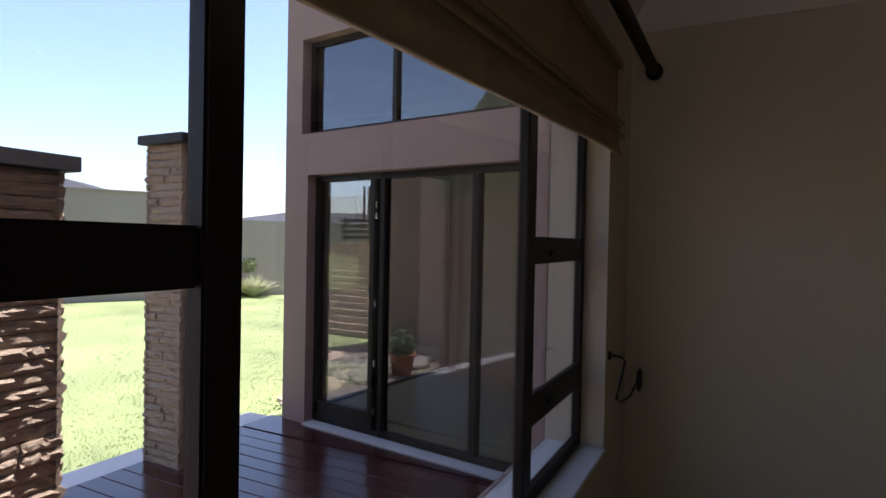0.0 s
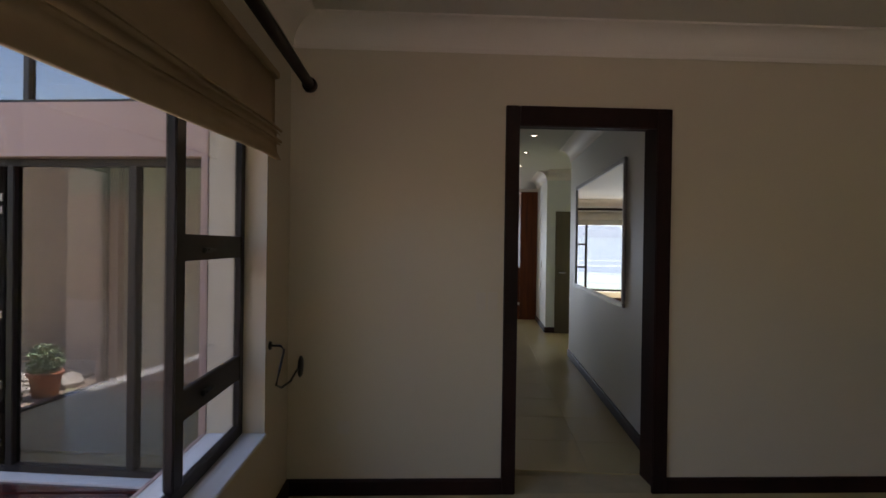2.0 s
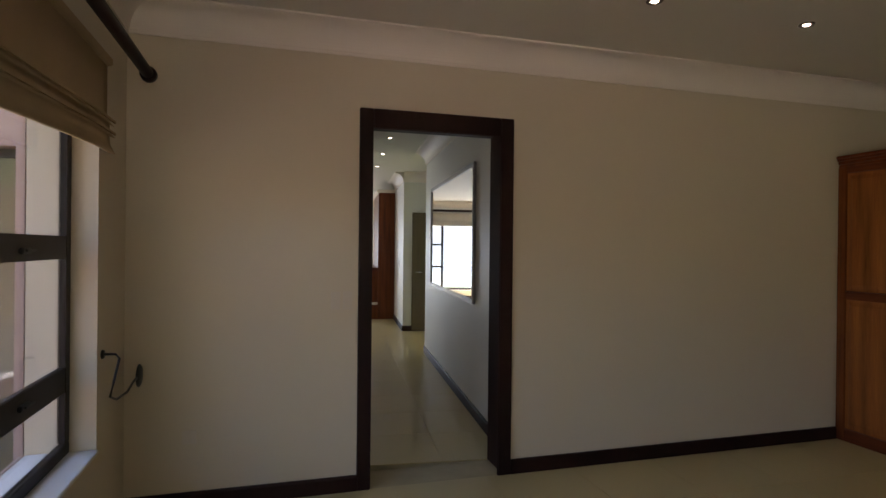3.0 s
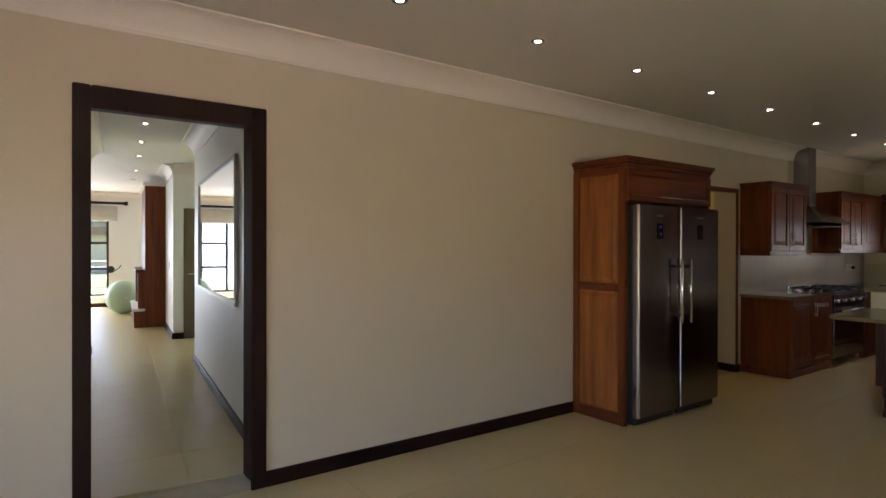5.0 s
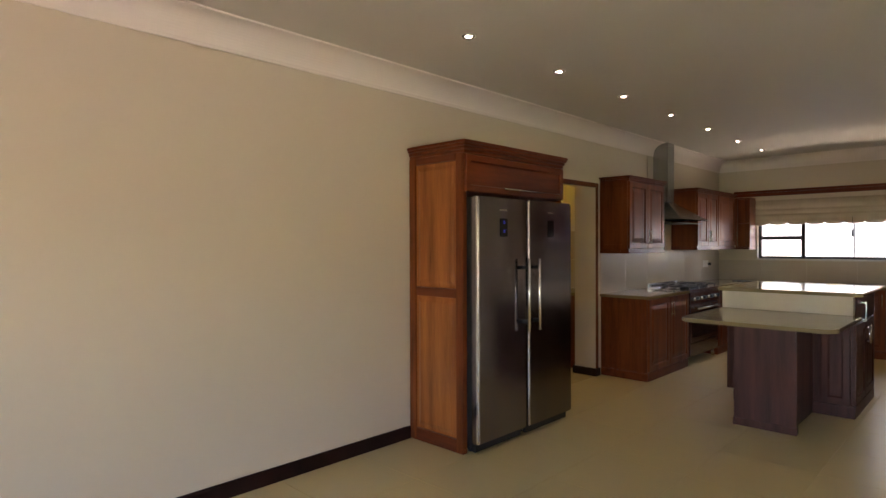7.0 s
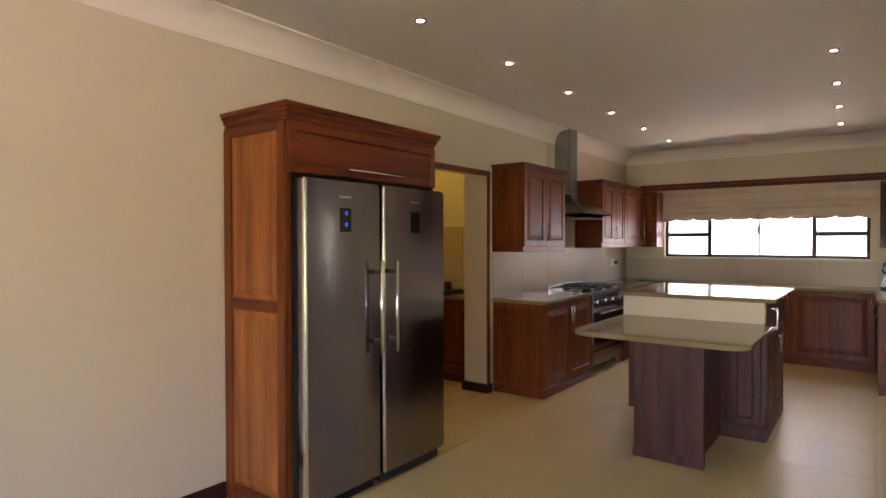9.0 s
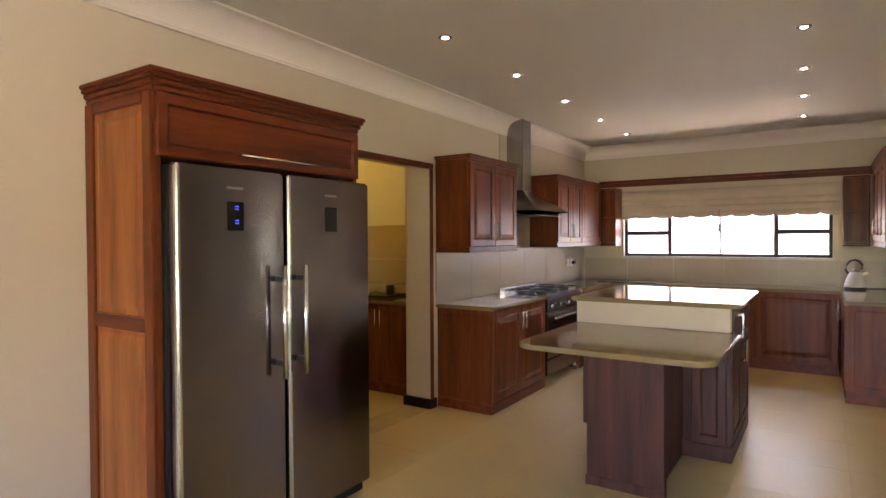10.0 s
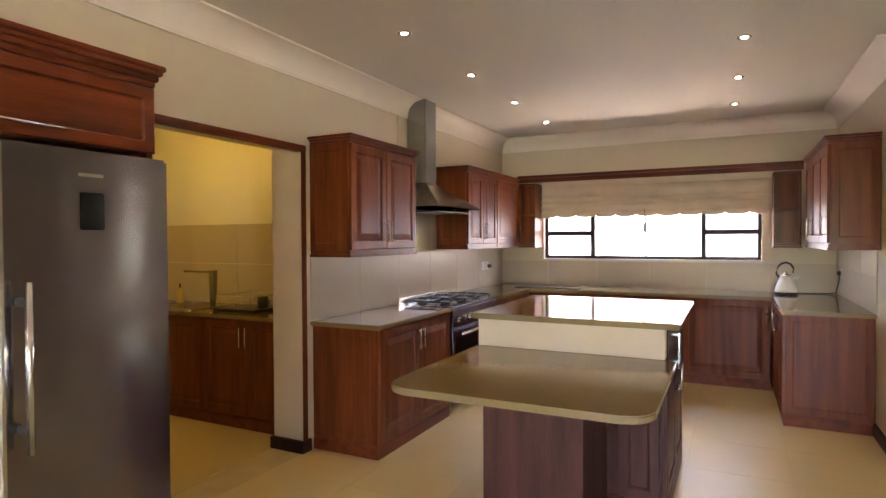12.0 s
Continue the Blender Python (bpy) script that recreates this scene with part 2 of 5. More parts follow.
def wall(name, along, face, back, a0, a1, z0, z1, material, holes=(), m=None, label="", parent=None):
    """A wall along x or y between the planes face and back, with openings (a0, a1, z0, z1) cut through it."""
    cuts_a = sorted({a0, a1, *(v for h in holes for v in h[:2] if a0 < v < a1)})
    cuts_z = sorted({z0, z1, *(v for h in holes for v in h[2:] if z0 < v < z1)})
    solid = {}
    for i in range(len(cuts_a) - 1):
        for k in range(len(cuts_z) - 1):
            ca, cz = (cuts_a[i] + cuts_a[i + 1]) / 2, (cuts_z[k] + cuts_z[k + 1]) / 2
            solid[i, k] = not any(h[0] < ca < h[1] and h[2] < cz < h[3] for h in holes)
    bm = bmesh.new()
    made = {}

    def v(a, d, z):
        if (a, d, z) not in made:
            made[a, d, z] = bm.verts.new((a, d, z) if along == "x" else (d, a, z))
        return made[a, d, z]

    for (i, k), s in solid.items():
        if not s:
            continue
        p, q, r, t = cuts_a[i], cuts_a[i + 1], cuts_z[k], cuts_z[k + 1]
        for d in (face, back):
            bm.faces.new((v(p, d, r), v(q, d, r), v(q, d, t), v(p, d, t)))
        for n, e in (((i - 1, k), ((p, r), (p, t))), ((i + 1, k), ((q, r), (q, t))), ((i, k - 1), ((p, r), (q, r))), ((i, k + 1), ((p, t), (q, t)))):
            if not solid.get(n, False):
                (s0, z0_), (s1, z1_) = e
                bm.faces.new((v(s0, face, z0_), v(s1, face, z1_), v(s1, back, z1_), v(s0, back, z0_)))
    if m is not None:
        bmesh.ops.transform(bm, matrix=m, verts=bm.verts)
    ob = part(name, bm, material, parent)
    if parent is None:
        tagged(ob, label or "painted plaster wall", "wall", kind="structure")
    return ob


def run(name, profile, a, b, side, material, label, category, m=None):
    """A moulding: profile of (out, up) swept from a to b; side points out of the wall."""
    a, b, s = Vector(a), Vector(b), Vector(side)
    bm = bmesh.new()
    p = [bm.verts.new(a + s * o + Vector((0, 0, u))) for o, u in profile]
    q = [bm.verts.new(b + s * o + Vector((0, 0, u))) for o, u in profile]
    n = len(p)
    bm.faces.new(p), bm.faces.new(q)
    for i in range(n):
        bm.faces.new((p[i], p[(i + 1) % n], q[(i + 1) % n], q[i]))
    if m is not None:
        bmesh.ops.transform(bm, matrix=m, verts=bm.verts)
    return tagged(part(name, bm, material), label, category, kind="structure")


# ---- the plan ----
XW, YN, XE, YS, YR, ZC = 0.488, 4.42, 12.16, -2.0, 0.80, 2.745
XJ = 9.6
HALL = pose(2.812, 4.68, 0, 0, 0, -6.6)
DOOR = (1.80, 2.685, 2.215)
FACY = 4.66
WING = pose(-2.03, 4.87, 0, 0, 0, -7.5) @ Matrix.Translation((1.97, -FACY, 0))
SKIRT = [(0, 0), (0.018, 0), (0.018, 0.078), (0.012, 0.092), (0, 0.092)]
CORN = [(0, 0), (0, -0.165), (0.012, -0.165), (0.014, -0.150)] + [(0.150 - 0.134 * math.cos(k * math.pi / 24), -0.146 + 0.134 * math.sin(k * math.pi / 24)) for k in range(13)] + [(0.158, -0.010), (0.160, 0)]

# ---- shell of the main room ----
tagged(part("floor", box(XW - 0.2, YS - 0.2, -0.12, XE + 0.2, YN + 0.27, -0.0025), M_GROUT), "pale beige tiled floor with thin joints", "floor", kind="structure")
tagged(part("ceiling", box(XW, YS, ZC, XE, YN, ZC + 0.15), M_CEIL), "smooth painted plaster ceiling", "ceiling", kind="structure")
wall("wall_north", "x", YN, YN + 0.26, XW - 0.28, XE + 0.28, -0.1, ZC + 0.15, M_WALL, [(DOOR[0], DOOR[1], -0.1, DOOR[2]), (6.83, 8.26, -0.1, 2.12)], label="warm cream painted plaster wall with doorways")
wall("wall_west", "y", XW, XW - 0.28, YS - 0.2, YN, -0.1, ZC + 0.15, M_WALL, [(-0.5, 3.914, 0.52, 2.15)], label="cream painted wall with a wide window")
wall("wall_east", "y", XE, XE + 0.28, YR - 0.2, YN, -0.1, ZC + 0.15, M_WALL, [(1.475, 3.865, 1.235, 2.10)], label="cream painted kitchen wall with a window")
wall("wall_south", "x", YS, YS - 0.2, XW, XJ, -0.1, ZC + 0.15, M_WALL, [(0.9, 3.5, 0.4, 2.2)], label="cream painted wall with wide windows")
wall("wall_jog", "y", XJ, XJ + 0.2, YS - 0.2, YR, -0.1, ZC + 0.15, M_WALL, [(-0.95, -0.45, 1.18, 1.6)], label="cream painted wall end with a small window")
wall("wall_kitchen", "x", YR, YR - 0.2, XJ + 0.2, XE + 0.28, -0.1, ZC + 0.15, M_WALL, label="cream painted kitchen side wall")
for a, b, s in (((XW, YN, ZC), (XE, YN, ZC), (0, -1, 0)), ((XW, YS, ZC), (XW, YN, ZC), (1, 0, 0)), ((XE, YR, ZC), (XE, YN, ZC), (-1, 0, 0)), ((XJ, YR, ZC), (XE, YR, ZC), (0, 1, 0))):
    run("cornice", CORN, a, b, s, M_CORNICE, "white moulded plaster cornice", "cornice")
for a, b, s in (((XW, YN, 0), (DOOR[0] - 0.066, YN, 0), (0, -1, 0)), ((DOOR[1] + 0.04, YN, 0), (5.455, YN, 0), (0, -1, 0)), ((XW, YS, 0), (XW, YN, 0), (1, 0, 0)), ((XJ, YR, 0), (10.38, YR, 0), (0, 1, 0))):
    run("baseboard", SKIRT, a, b, s, M_DARK, "dark stained timber baseboard", "baseboard")

# ---- hall and far room beyond the doorway ----
wall("wall_hall_right", "y", 0, 0.2, 0, 4.04, -0.1, ZC + 0.1, M_HALL, m=HALL, label="pale painted hall wall")
wall("wall_hall_left", "y", -1.17, -1.37, 0, 5.4, -0.1, ZC + 0.1, M_HALL, m=HALL, label="pale painted hall wall")
wall("wall_block", "y", -0.09, 1.6, 6.12, 7.8, -0.1, ZC + 0.1, M_HALL, m=HALL, label="pale painted wall corner")
wall("wall_passage", "x", 4.04, 3.84, 0.2, 2.6, -0.1, ZC + 0.1, M_HALL, m=HALL, label="pale painted passage wall")
wall("wall_passage_end", "y", 2.6, 2.8, 3.84, 6.12, -0.1, ZC + 0.1, M_HALL, m=HALL, label="pale painted passage end wall")
wall("wall_far_right", "y", 0.9, 1.1, 7.8, 12.2, -0.1, ZC + 0.1, M_HALL, m=HALL, label="pale painted wall")
wall("wall_far_left", "y", -4.9, -5.1, 5.2, 12.2, -0.1, ZC + 0.1, M_HALL, m=HALL, label="pale painted wall")
wall("wall_far_back", "x", 5.4, 5.2, -4.9, -1.37, -0.1, ZC + 0.1, M_HALL, m=HALL, label="pale painted wall")
wall("wall_far", "x", 12.2, 12.45, -5.1, 1.1, -0.1, ZC + 0.1, M_HALL, [(-4.74, -1.04, 0.255, 2.15)], m=HALL, label="pale painted wall with a wide window")
tagged(part("floor_hall", box(-5.1, 0.005, -0.12, 2.8, 12.45, -0.0025, m=HALL), M_GROUT), "pale tiled hall floor", "floor", kind="structure")
tagged(part("ceiling_hall", box(-5.1, -0.02, ZC, 2.8, 12.45, ZC + 0.12, m=HALL), M_CEIL), "smooth painted hall ceiling", "ceiling", kind="structure")
for a, b, s in (((0, 0, ZC), (0, 4.04, ZC), (-1, 0, 0)), ((-1.17, 0, ZC), (-1.17, 5.4, ZC), (1, 0, 0)), ((-0.09, 6.12, ZC), (-0.09, 7.8, ZC), (-1, 0, 0)), ((-0.09, 6.12, ZC), (1.6, 6.12, ZC), (0, -1, 0)), ((-4.9, 12.2, ZC), (0.9, 12.2, ZC), (0, -1, 0))):
    run("cornice", CORN, a, b, s, M_CORNICE, "white moulded plaster cornice", "cornice", HALL)
for a, b, s in (((0, 0, 0), (0, 4.04, 0), (-1, 0, 0)), ((-1.17, 0, 0), (-1.17, 5.4, 0), (1, 0, 0)), ((-0.09, 6.12, 0), (-0.09, 7.8, 0), (-1, 0, 0)), ((-0.09, 6.12, 0), (1.6, 6.12, 0), (0, -1, 0)), ((-4.9, 12.2, 0), (0.9, 12.2, 0), (0, -1, 0))):
    run("baseboard", SKIRT, a, b, s, M_DARK, "dark stained timber baseboard", "baseboard", HALL)
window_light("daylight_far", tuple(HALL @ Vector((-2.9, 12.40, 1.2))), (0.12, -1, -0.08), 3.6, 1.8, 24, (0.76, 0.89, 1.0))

# ---- scullery ----
wall("wall_scullery_east", "y", 9.10, 9.3, YN + 0.26, 7.6, -0.1, ZC + 0.1, M_HALL, label="pale painted scullery wall")
wall("wall_scullery_back", "x", 7.4, 7.6, 6.4, 9.10, -0.1, ZC + 0.1, M_HALL, label="pale painted scullery wall")
wall("wall_scullery_west", "y", 6.4, 6.2, YN + 0.26, 7.6, -0.1, ZC + 0.1, M_HALL, label="pale painted scullery wall")
tagged(part("ceiling_scullery", box(6.4, YN + 0.26, ZC, 9.1, 7.4, ZC + 0.1), M_CEIL), "painted scullery ceiling", "ceiling", kind="structure")
tagged(part("floor_scullery", box(6.2, YN + 0.27, -0.12, 9.3, 7.6, 0.0), M_TILE), "pale tiled scullery floor", "floor", kind="structure")
lamp = new("scullery_lamp", bpy.data.lights.new("scullery_lamp", "POINT"))
lamp.data.energy, lamp.data.color, lamp.data.shadow_soft_size = 0.45, (1.0, 0.62, 0.07), 0.08
lamp.location = (8.1, 6.0, 2.55)

# ---- room with the sliding doors, seen across the deck ----
wall("wall_facade", "x", FACY, FACY + 0.25, -2.32, 0.33, -0.3, 5.6, M_FACADE, [(-2.05, -0.01, -0.05, 1.975), (-2.13, -0.01, 2.31, 3.08)], m=WING, label="mauve brown rendered facade")
wall("wall_garden_room_side", "y", -2.32, -2.09, FACY + 0.25, 7.3, -0.3, 5.6, M_FACADE, [(4.96, 6.95, -0.03, 2.2)], m=WING, label="mauve brown rendered wall")
wall("wall_garden_room_back", "x", 7.05, 7.3, -2.09, 1.7, -0.1, 5.6, M_WALL, m=WING, label="pale painted wall")
wall("wall_house_west", "y", XW - 0.285, XW - 0.30, YS - 0.2, 4.60, -0.3, 5.6, M_FACADE, [(-0.5, 3.914, 0.52, 2.15)], label="mauve brown rendered wall")
tagged(part("floor_garden_room", box(-2.24, FACY + 0.1, -0.2, 1.75, 7.05, -0.02, m=WING), M_TILE), "grey beige tiled floor", "floor", kind="structure")
tagged(part("ceiling_garden_room", box(-2.09, FACY + 0.25, 2.5, 1.7, 7.05, 2.6, m=WING), M_CEIL), "painted plaster ceiling", "ceiling", kind="structure")
wall("wall_upper_east", "y", 1.7, 1.9, FACY, 7.3, 2.95, 5.6, M_FACADE, m=WING, label="mauve brown rendered upper wall")
wall("wall_upper_return", "x", FACY, FACY + 0.25, 0.331, 1.9, 2.95, 5.6, M_FACADE, m=WING, label="mauve brown rendered upper wall")
tagged(part("roof_garden_room", box(-2.32, FACY, 5.6, 1.7, 7.3, 5.7, m=WING), M_FACADE), "flat roof slab", "roof", kind="structure")
tagged(part("ground", box(-400, -400, -0.6, 400, 400, -0.16), surface("lawn soil", (0.29, 0.345, 0.135), 0.95, var=0.3, scale=0.6, fine=60, bump=0.1, dist=0.01)), "sunlit green lawn, dry in patches", "lawn", kind="structure")
# Unseen paving, added so that warm light bounces in instead of lawn green.
M_BOUNCE_PAVE = surface("warm paving for bounce light", (0.29, 0.25, 0.19), 0.9, var=0.15, scale=1.5, fine=60, bump=0.3, dist=0.004)
tagged(part("pavement_south", box(-2.5, -27, -0.2, 30, YS - 0.21, -0.10), M_BOUNCE_PAVE), "unseen warm brown paving, added for bounce light", "terrace", kind="structure")
tagged(part("pavement_east", box(XE + 0.29, YS - 0.2, -0.2, 15.6, 12, -0.10), M_BOUNCE_PAVE), "unseen warm brown kitchen paving, added for bounce light", "paving", kind="structure")
# Dark gravel added to cut the lawn's green bounce onto the courtyard wall.
tagged(part("pavement_courtyard", add_prism(bmesh.new(), [(-2.34, 5.2), (-2.6, 5.3), (-4.4, 7.4), (-3.9, 8.99), (-1.6, 8.99), (-1.6, 7.56), (-2.0, 7.56)], -0.2, -0.145), surface("brown gravel", (0.17, 0.13, 0.10), 0.95, var=0.3, scale=6, fine=50, bump=0.6, dist=0.01)), "brown gravel bed, added to cut green bounce", "gravel", kind="structure")
# Unseen soil, added so that the glass doors reflect brown instead of green.
tagged(part("planting_bed", add_prism(bmesh.new(), [(-2.77, 2.5), (-13.0, 6.8), (-13.0, -5.19), (-2.77, -5.19)], -0.2, -0.14), surface("dark soil for glass reflections", (0.10, 0.075, 0.055), 0.95, var=0.3, scale=3, fine=50, bump=0.6, dist=0.01)), "unseen bare brown ground, added against green reflections", "planting bed", kind="structure")
wall("garden_wall_south", "x", -5.2, -5.5, -14.0, -2.55, -0.2, 2.7, surface("brown sandstone render", (0.24, 0.17, 0.115), 0.9, var=0.2, scale=1.6, fine=40, bump=0.5, dist=0.01), label="brown stone garden wall across the lawn")

# ---- kinds of parts ----
M_PLATE = surface("cream plastic", (0.58, 0.50, 0.41), 0.45, var=0.03, scale=6, fine=150, bump=0.02)
M_BRONZE = surface("dull bronze ring", (0.10, 0.08, 0.06), 0.45, 0.6, var=0.1, scale=8, fine=200, bump=0.02)

def facing(x, y, z, u, out):
    """Local (along the front, outwards, up) to the world."""
    u, o = Vector(u), Vector(out)
    return Matrix(((u.x, o.x, 0, x), (u.y, o.y, 0, y), (0, 0, 1, z), (0, 0, 0, 1)))


def lofted(w, h, rings, u0=0.0, z0=0.0):
    """A door leaf or panel: rectangles set in by (margin, outwards), joined ring by ring."""
    bm = bmesh.new()
    loops = []
    for k, d in rings:
        loops.append([bm.verts.new((u0 + a, d, z0 + b)) for a, b in ((k, k), (w - k, k), (w - k, h - k), (k, h - k))])
    for p, q in zip(loops, loops[1:]):
        for i in range(4):
            bm.faces.new((p[i], p[(i + 1) % 4], q[(i + 1) % 4], q[i]))
    bm.faces.new(loops[0]), bm.faces.new(loops[-1])
    return bm


RAISED = [(0.0, 0.0), (0.0, 0.018), (0.004, 0.022), (0.058, 0.022), (0.064, 0.013), (0.072, 0.012), (0.108, 0.019), (0.114, 0.020)]
FLAT = [(0.0, 0.0), (0.0, 0.018), (0.004, 0.022), (0.050, 0.022), (0.058, 0.016), (0.062, 0.011)]


def moved(bm, m):
    bmesh.ops.transform(bm, matrix=m, verts=bm.verts)
    return bm


def leaf(parent, m, u, z, w, h, material, rings=RAISED, name="door"):
    return part(name, moved(lofted(w, h, rings, u, z), m), material, parent)


def bar_handle(parent, m, u, z, length, upright=True, r=0.0055, out=0.055, label="slim satin steel bar handle"):
    bm = bmesh.new()
    end = (u, out, z + length) if upright else (u + length, out, z)
    add_rod(bm, (u, out, z), end, r, 10)
    for k in (0.12, 0.88):
        p = (u, 0, z + length * k) if upright else (u + length * k, 0, z)
        add_rod(bm, (p[0], 0.018, p[2]), (p[0], out, p[2]), r * 0.8, 8)
    return part("handle", moved(bm, m), M_CHROME, parent, label, True)


def cabinet(name, m, w, depth, h, doors, label, group, hung=False, left=True, right=True, grain=None):
    """A kitchen unit with framed doors, a plinth below or a cornice above."""
    grain = grain or M_WOODV
    at = m @ Vector((w / 2, -depth / 2, 0))
    c = thing(name, at, label, "cabinet", group)
    lo, hi = (0.045, h - 0.055) if hung else (0.10, h)
    part("body", moved(box(0.001, -depth, lo, w - 0.001, -0.001, hi, 0.002), m), grain, c)
    if hung:
        bm = box(-0.012 * left, -depth, 0.0, w + 0.012 * right, 0.022, 0.022, 0.004)
        add_box(bm, 0, -depth, 0.022, w, 0.012, 0.045, 0.003)
        part("light_rail", moved(bm, m), M_WOODH, c)
        bm = box(0, -depth, hi, w, 0.016, hi + 0.018, 0.003)
        add_box(bm, -0.018 * left, -depth, hi + 0.018, w + 0.018 * right, 0.034, hi + 0.036, 0.006)
        add_box(bm, -0.030 * left, -depth, hi + 0.036, w + 0.030 * right, 0.046, h, 0.004)
        part("cornice", moved(bm, m), M_WOODH, c, "moulded timber cornice")
    else:
        bm = box(-0.008 * left, -depth, 0, w + 0.008 * right, 0.010, 0.085, 0.003)
        add_box(bm, 0, -depth, 0.085, w, 0.006, 0.10, 0.003)
        part("plinth", moved(bm, m), M_WOODH, c)
    n = max(1, doors)
    dw = (w - 0.012) / n
    z0, dh = lo + 0.006, hi - lo - 0.012
    for i in range(doors):
        d = leaf(c, m, 0.006 + i * dw + 0.001, z0, dw - 0.002, dh, grain)
        u = 0.006 + i * dw + (dw - 0.03 if i % 2 == 0 else 0.03)
        bar_handle(d, m, u, z0 + 0.05 if hung else z0 + dh - 0.21, 0.16)
    for flag, u, s in ((left, 0.0, -1), (right, w, 1)):
        if flag:
            side = m @ Matrix(((0, s, 0, u), (-1, 0, 0, 0), (0, 0, 1, 0), (0, 0, 0, 1)))
            part("side_panel", moved(lofted(depth - 0.004, hi - lo, [(0, -0.001), (0, 0.004), (0.05, 0.004), (0.056, 0.0015)], 0.002, lo), side), grain, c)
    return c


def worktop(name, outline, z0, z1, label):
    bm = add_prism(bmesh.new(), outline, z0, z1)
    es = [e for e in bm.edges if abs(e.verts[0].co.z - e.verts[1].co.z) < 1e-6]
    bmesh.ops.bevel(bm, geom=es, offset=0.006, segments=2, affect="EDGES")
    ob = part(name, bm, M_STONE)
    return tagged(ob, label, "worktop")


def window(name, m, w, h, posts, bars, label, depth=0.06, face=0.05, glass=None, outer=True, material=None):
    """A metal window: outer frame, posts at u, bars as (u0, u1, z, height), a pane in every light."""
    mat_f = material or M_FRAME
    c = thing(name, m @ Vector((w / 2, 0, 0)), label, "window", kind="structure")
    bm = bmesh.new()
    if outer:
        for b in ((0, w, 0, face), (0, w, h - face, h), (0, face, face, h - face), (w - face, w, face, h - face)):
            add_box(bm, b[0], -depth / 2, b[2], b[1], depth / 2, b[3], 0.004)
        part("window_frame", moved(bm, m), mat_f, c)
    else:
        bm.free()
    for u, pw in posts:
        part("mullion", moved(box(u - pw / 2, -depth / 2 - 0.003, face, u + pw / 2, depth / 2 + 0.003, h - face, 0.005), m), mat_f, c)
    for u0, u1, z, bh in bars:
        part("transom", moved(box(u0, -depth / 2 + 0.004, z - bh / 2, u1, depth / 2 - 0.004, z + bh / 2, 0.004), m), mat_f, c)
    us = [face] + [u for u, _ in posts] + [w - face]
    for a, b in zip(us, us[1:]):
        p = part("pane", moved(box(a, -0.003, face, b, 0.003, h - face), m), glass or M_GLASS, c)
        p.visible_shadow = False
    return c


def downlight(x, y, z=ZC, group="recessed ceiling downlights"):
    c = thing("downlight", (x, y, z), "small recessed downlight with a satin metal ring, lit", "ceiling light", group)
    part("ring", lathe([(0.020, -0.002), (0.028, -0.006), (0.040, -0.006), (0.044, -0.001), (0.044, 0.001), (0.020, 0.001)], (x, y, z), 20), M_BRONZE, c, smooth=True)
    part("lamp", lathe([(0.001, -0.001), (0.020, -0.001), (0.019, -0.0035), (0.001, -0.0035)], (x, y, z), 16), M_LAMP, c, "glowing warm lamp face")
    return c


def downlight_copy(src, x, y, z=ZC):
    return copy_thing(src, pose(x, y, z))


def wall_plate(m, w, h, label, rockers=1, category="switch", name="light_switch"):
    mp = M_WHITE if name == "wall_socket" else M_PLATE
    c = thing(name, m @ Vector((w / 2, 0, 0)), label, category)
    part("plate", moved(box(0, 0, 0, w, 0.009, h, 0.003), m), mp, c)
    for i in range(rockers):
        k = w / rockers
        part("rocker", moved(box(i * k + k * 0.3, 0.0, h * 0.3, i * k + k * 0.7, 0.013, h * 0.7, 0.002), m), mp, c)
    return c


# ---- doorway to the hall ----
x0, x1, zt = DOOR
dc = thing("door_1", ((x0 + x1) / 2, YN, 0), "dark stained timber door frame of an open doorway", "door frame", kind="structure")
for a0, a1, z0, z1 in ((x0 - 0.066, x0 + 0.016, 0, zt + 0.064), (x1 - 0.052, x1 + 0.038, 0, zt + 0.064), (x0 + 0.017, x1 - 0.053, zt - 0.055, zt + 0.064)):
    part("architrave", box(a0, YN - 0.022, z0, a1, YN, z1, 0.005), M_DARK, dc)
part("jamb", box(x0, YN + 0.001, 0, x0 + 0.014, YN + 0.268, zt, 0.003), M_DARK, dc)
part("jamb", box(x1 - 0.014, YN + 0.001, 0, x1, YN + 0.268, zt, 0.003), M_DARK, dc)
part("head", box(x0 + 0.015, YN + 0.001, zt - 0.014, x1 - 0.015, YN + 0.268, zt, 0.003), M_DARK, dc)
wall_plate(facing(0.775, YN, 0.355, (1, 0, 0), (0, -1, 0)), 0.075, 0.075, "flat cream wall socket low on the wall", 2, "socket", "wall_outlet")
wall_plate(facing(1.575, YN, 1.08, (1, 0, 0), (0, -1, 0)), 0.055, 0.105, "flat cream light switch beside the doorway")
wall_plate(facing(1.645, YN, 1.08, (1, 0, 0), (0, -1, 0)), 0.055, 0.105, "flat cream light switch beside the doorway", 2)

# ---- opening to the scullery: dark timber lining ----
oc = thing("door_2", (7.545, YN, 0), "dark timber edged opening to the scullery", "doorway", kind="structure")
part("head_trim", box(6.83, YN - 0.012, 2.088, 8.31, YN + 0.03, 2.135, 0.004), M_WOODH, oc)
part("side_trim", box(8.262, YN - 0.012, 0.0, 8.305, YN + 0.02, 2.087, 0.004), M_WOODV, oc)
part("plinth_block", box(8.235, YN - 0.02, 0, 8.335, YN + 0.28, 0.085, 0.004), M_DARK, oc, "dark timber skirting round the wall end")

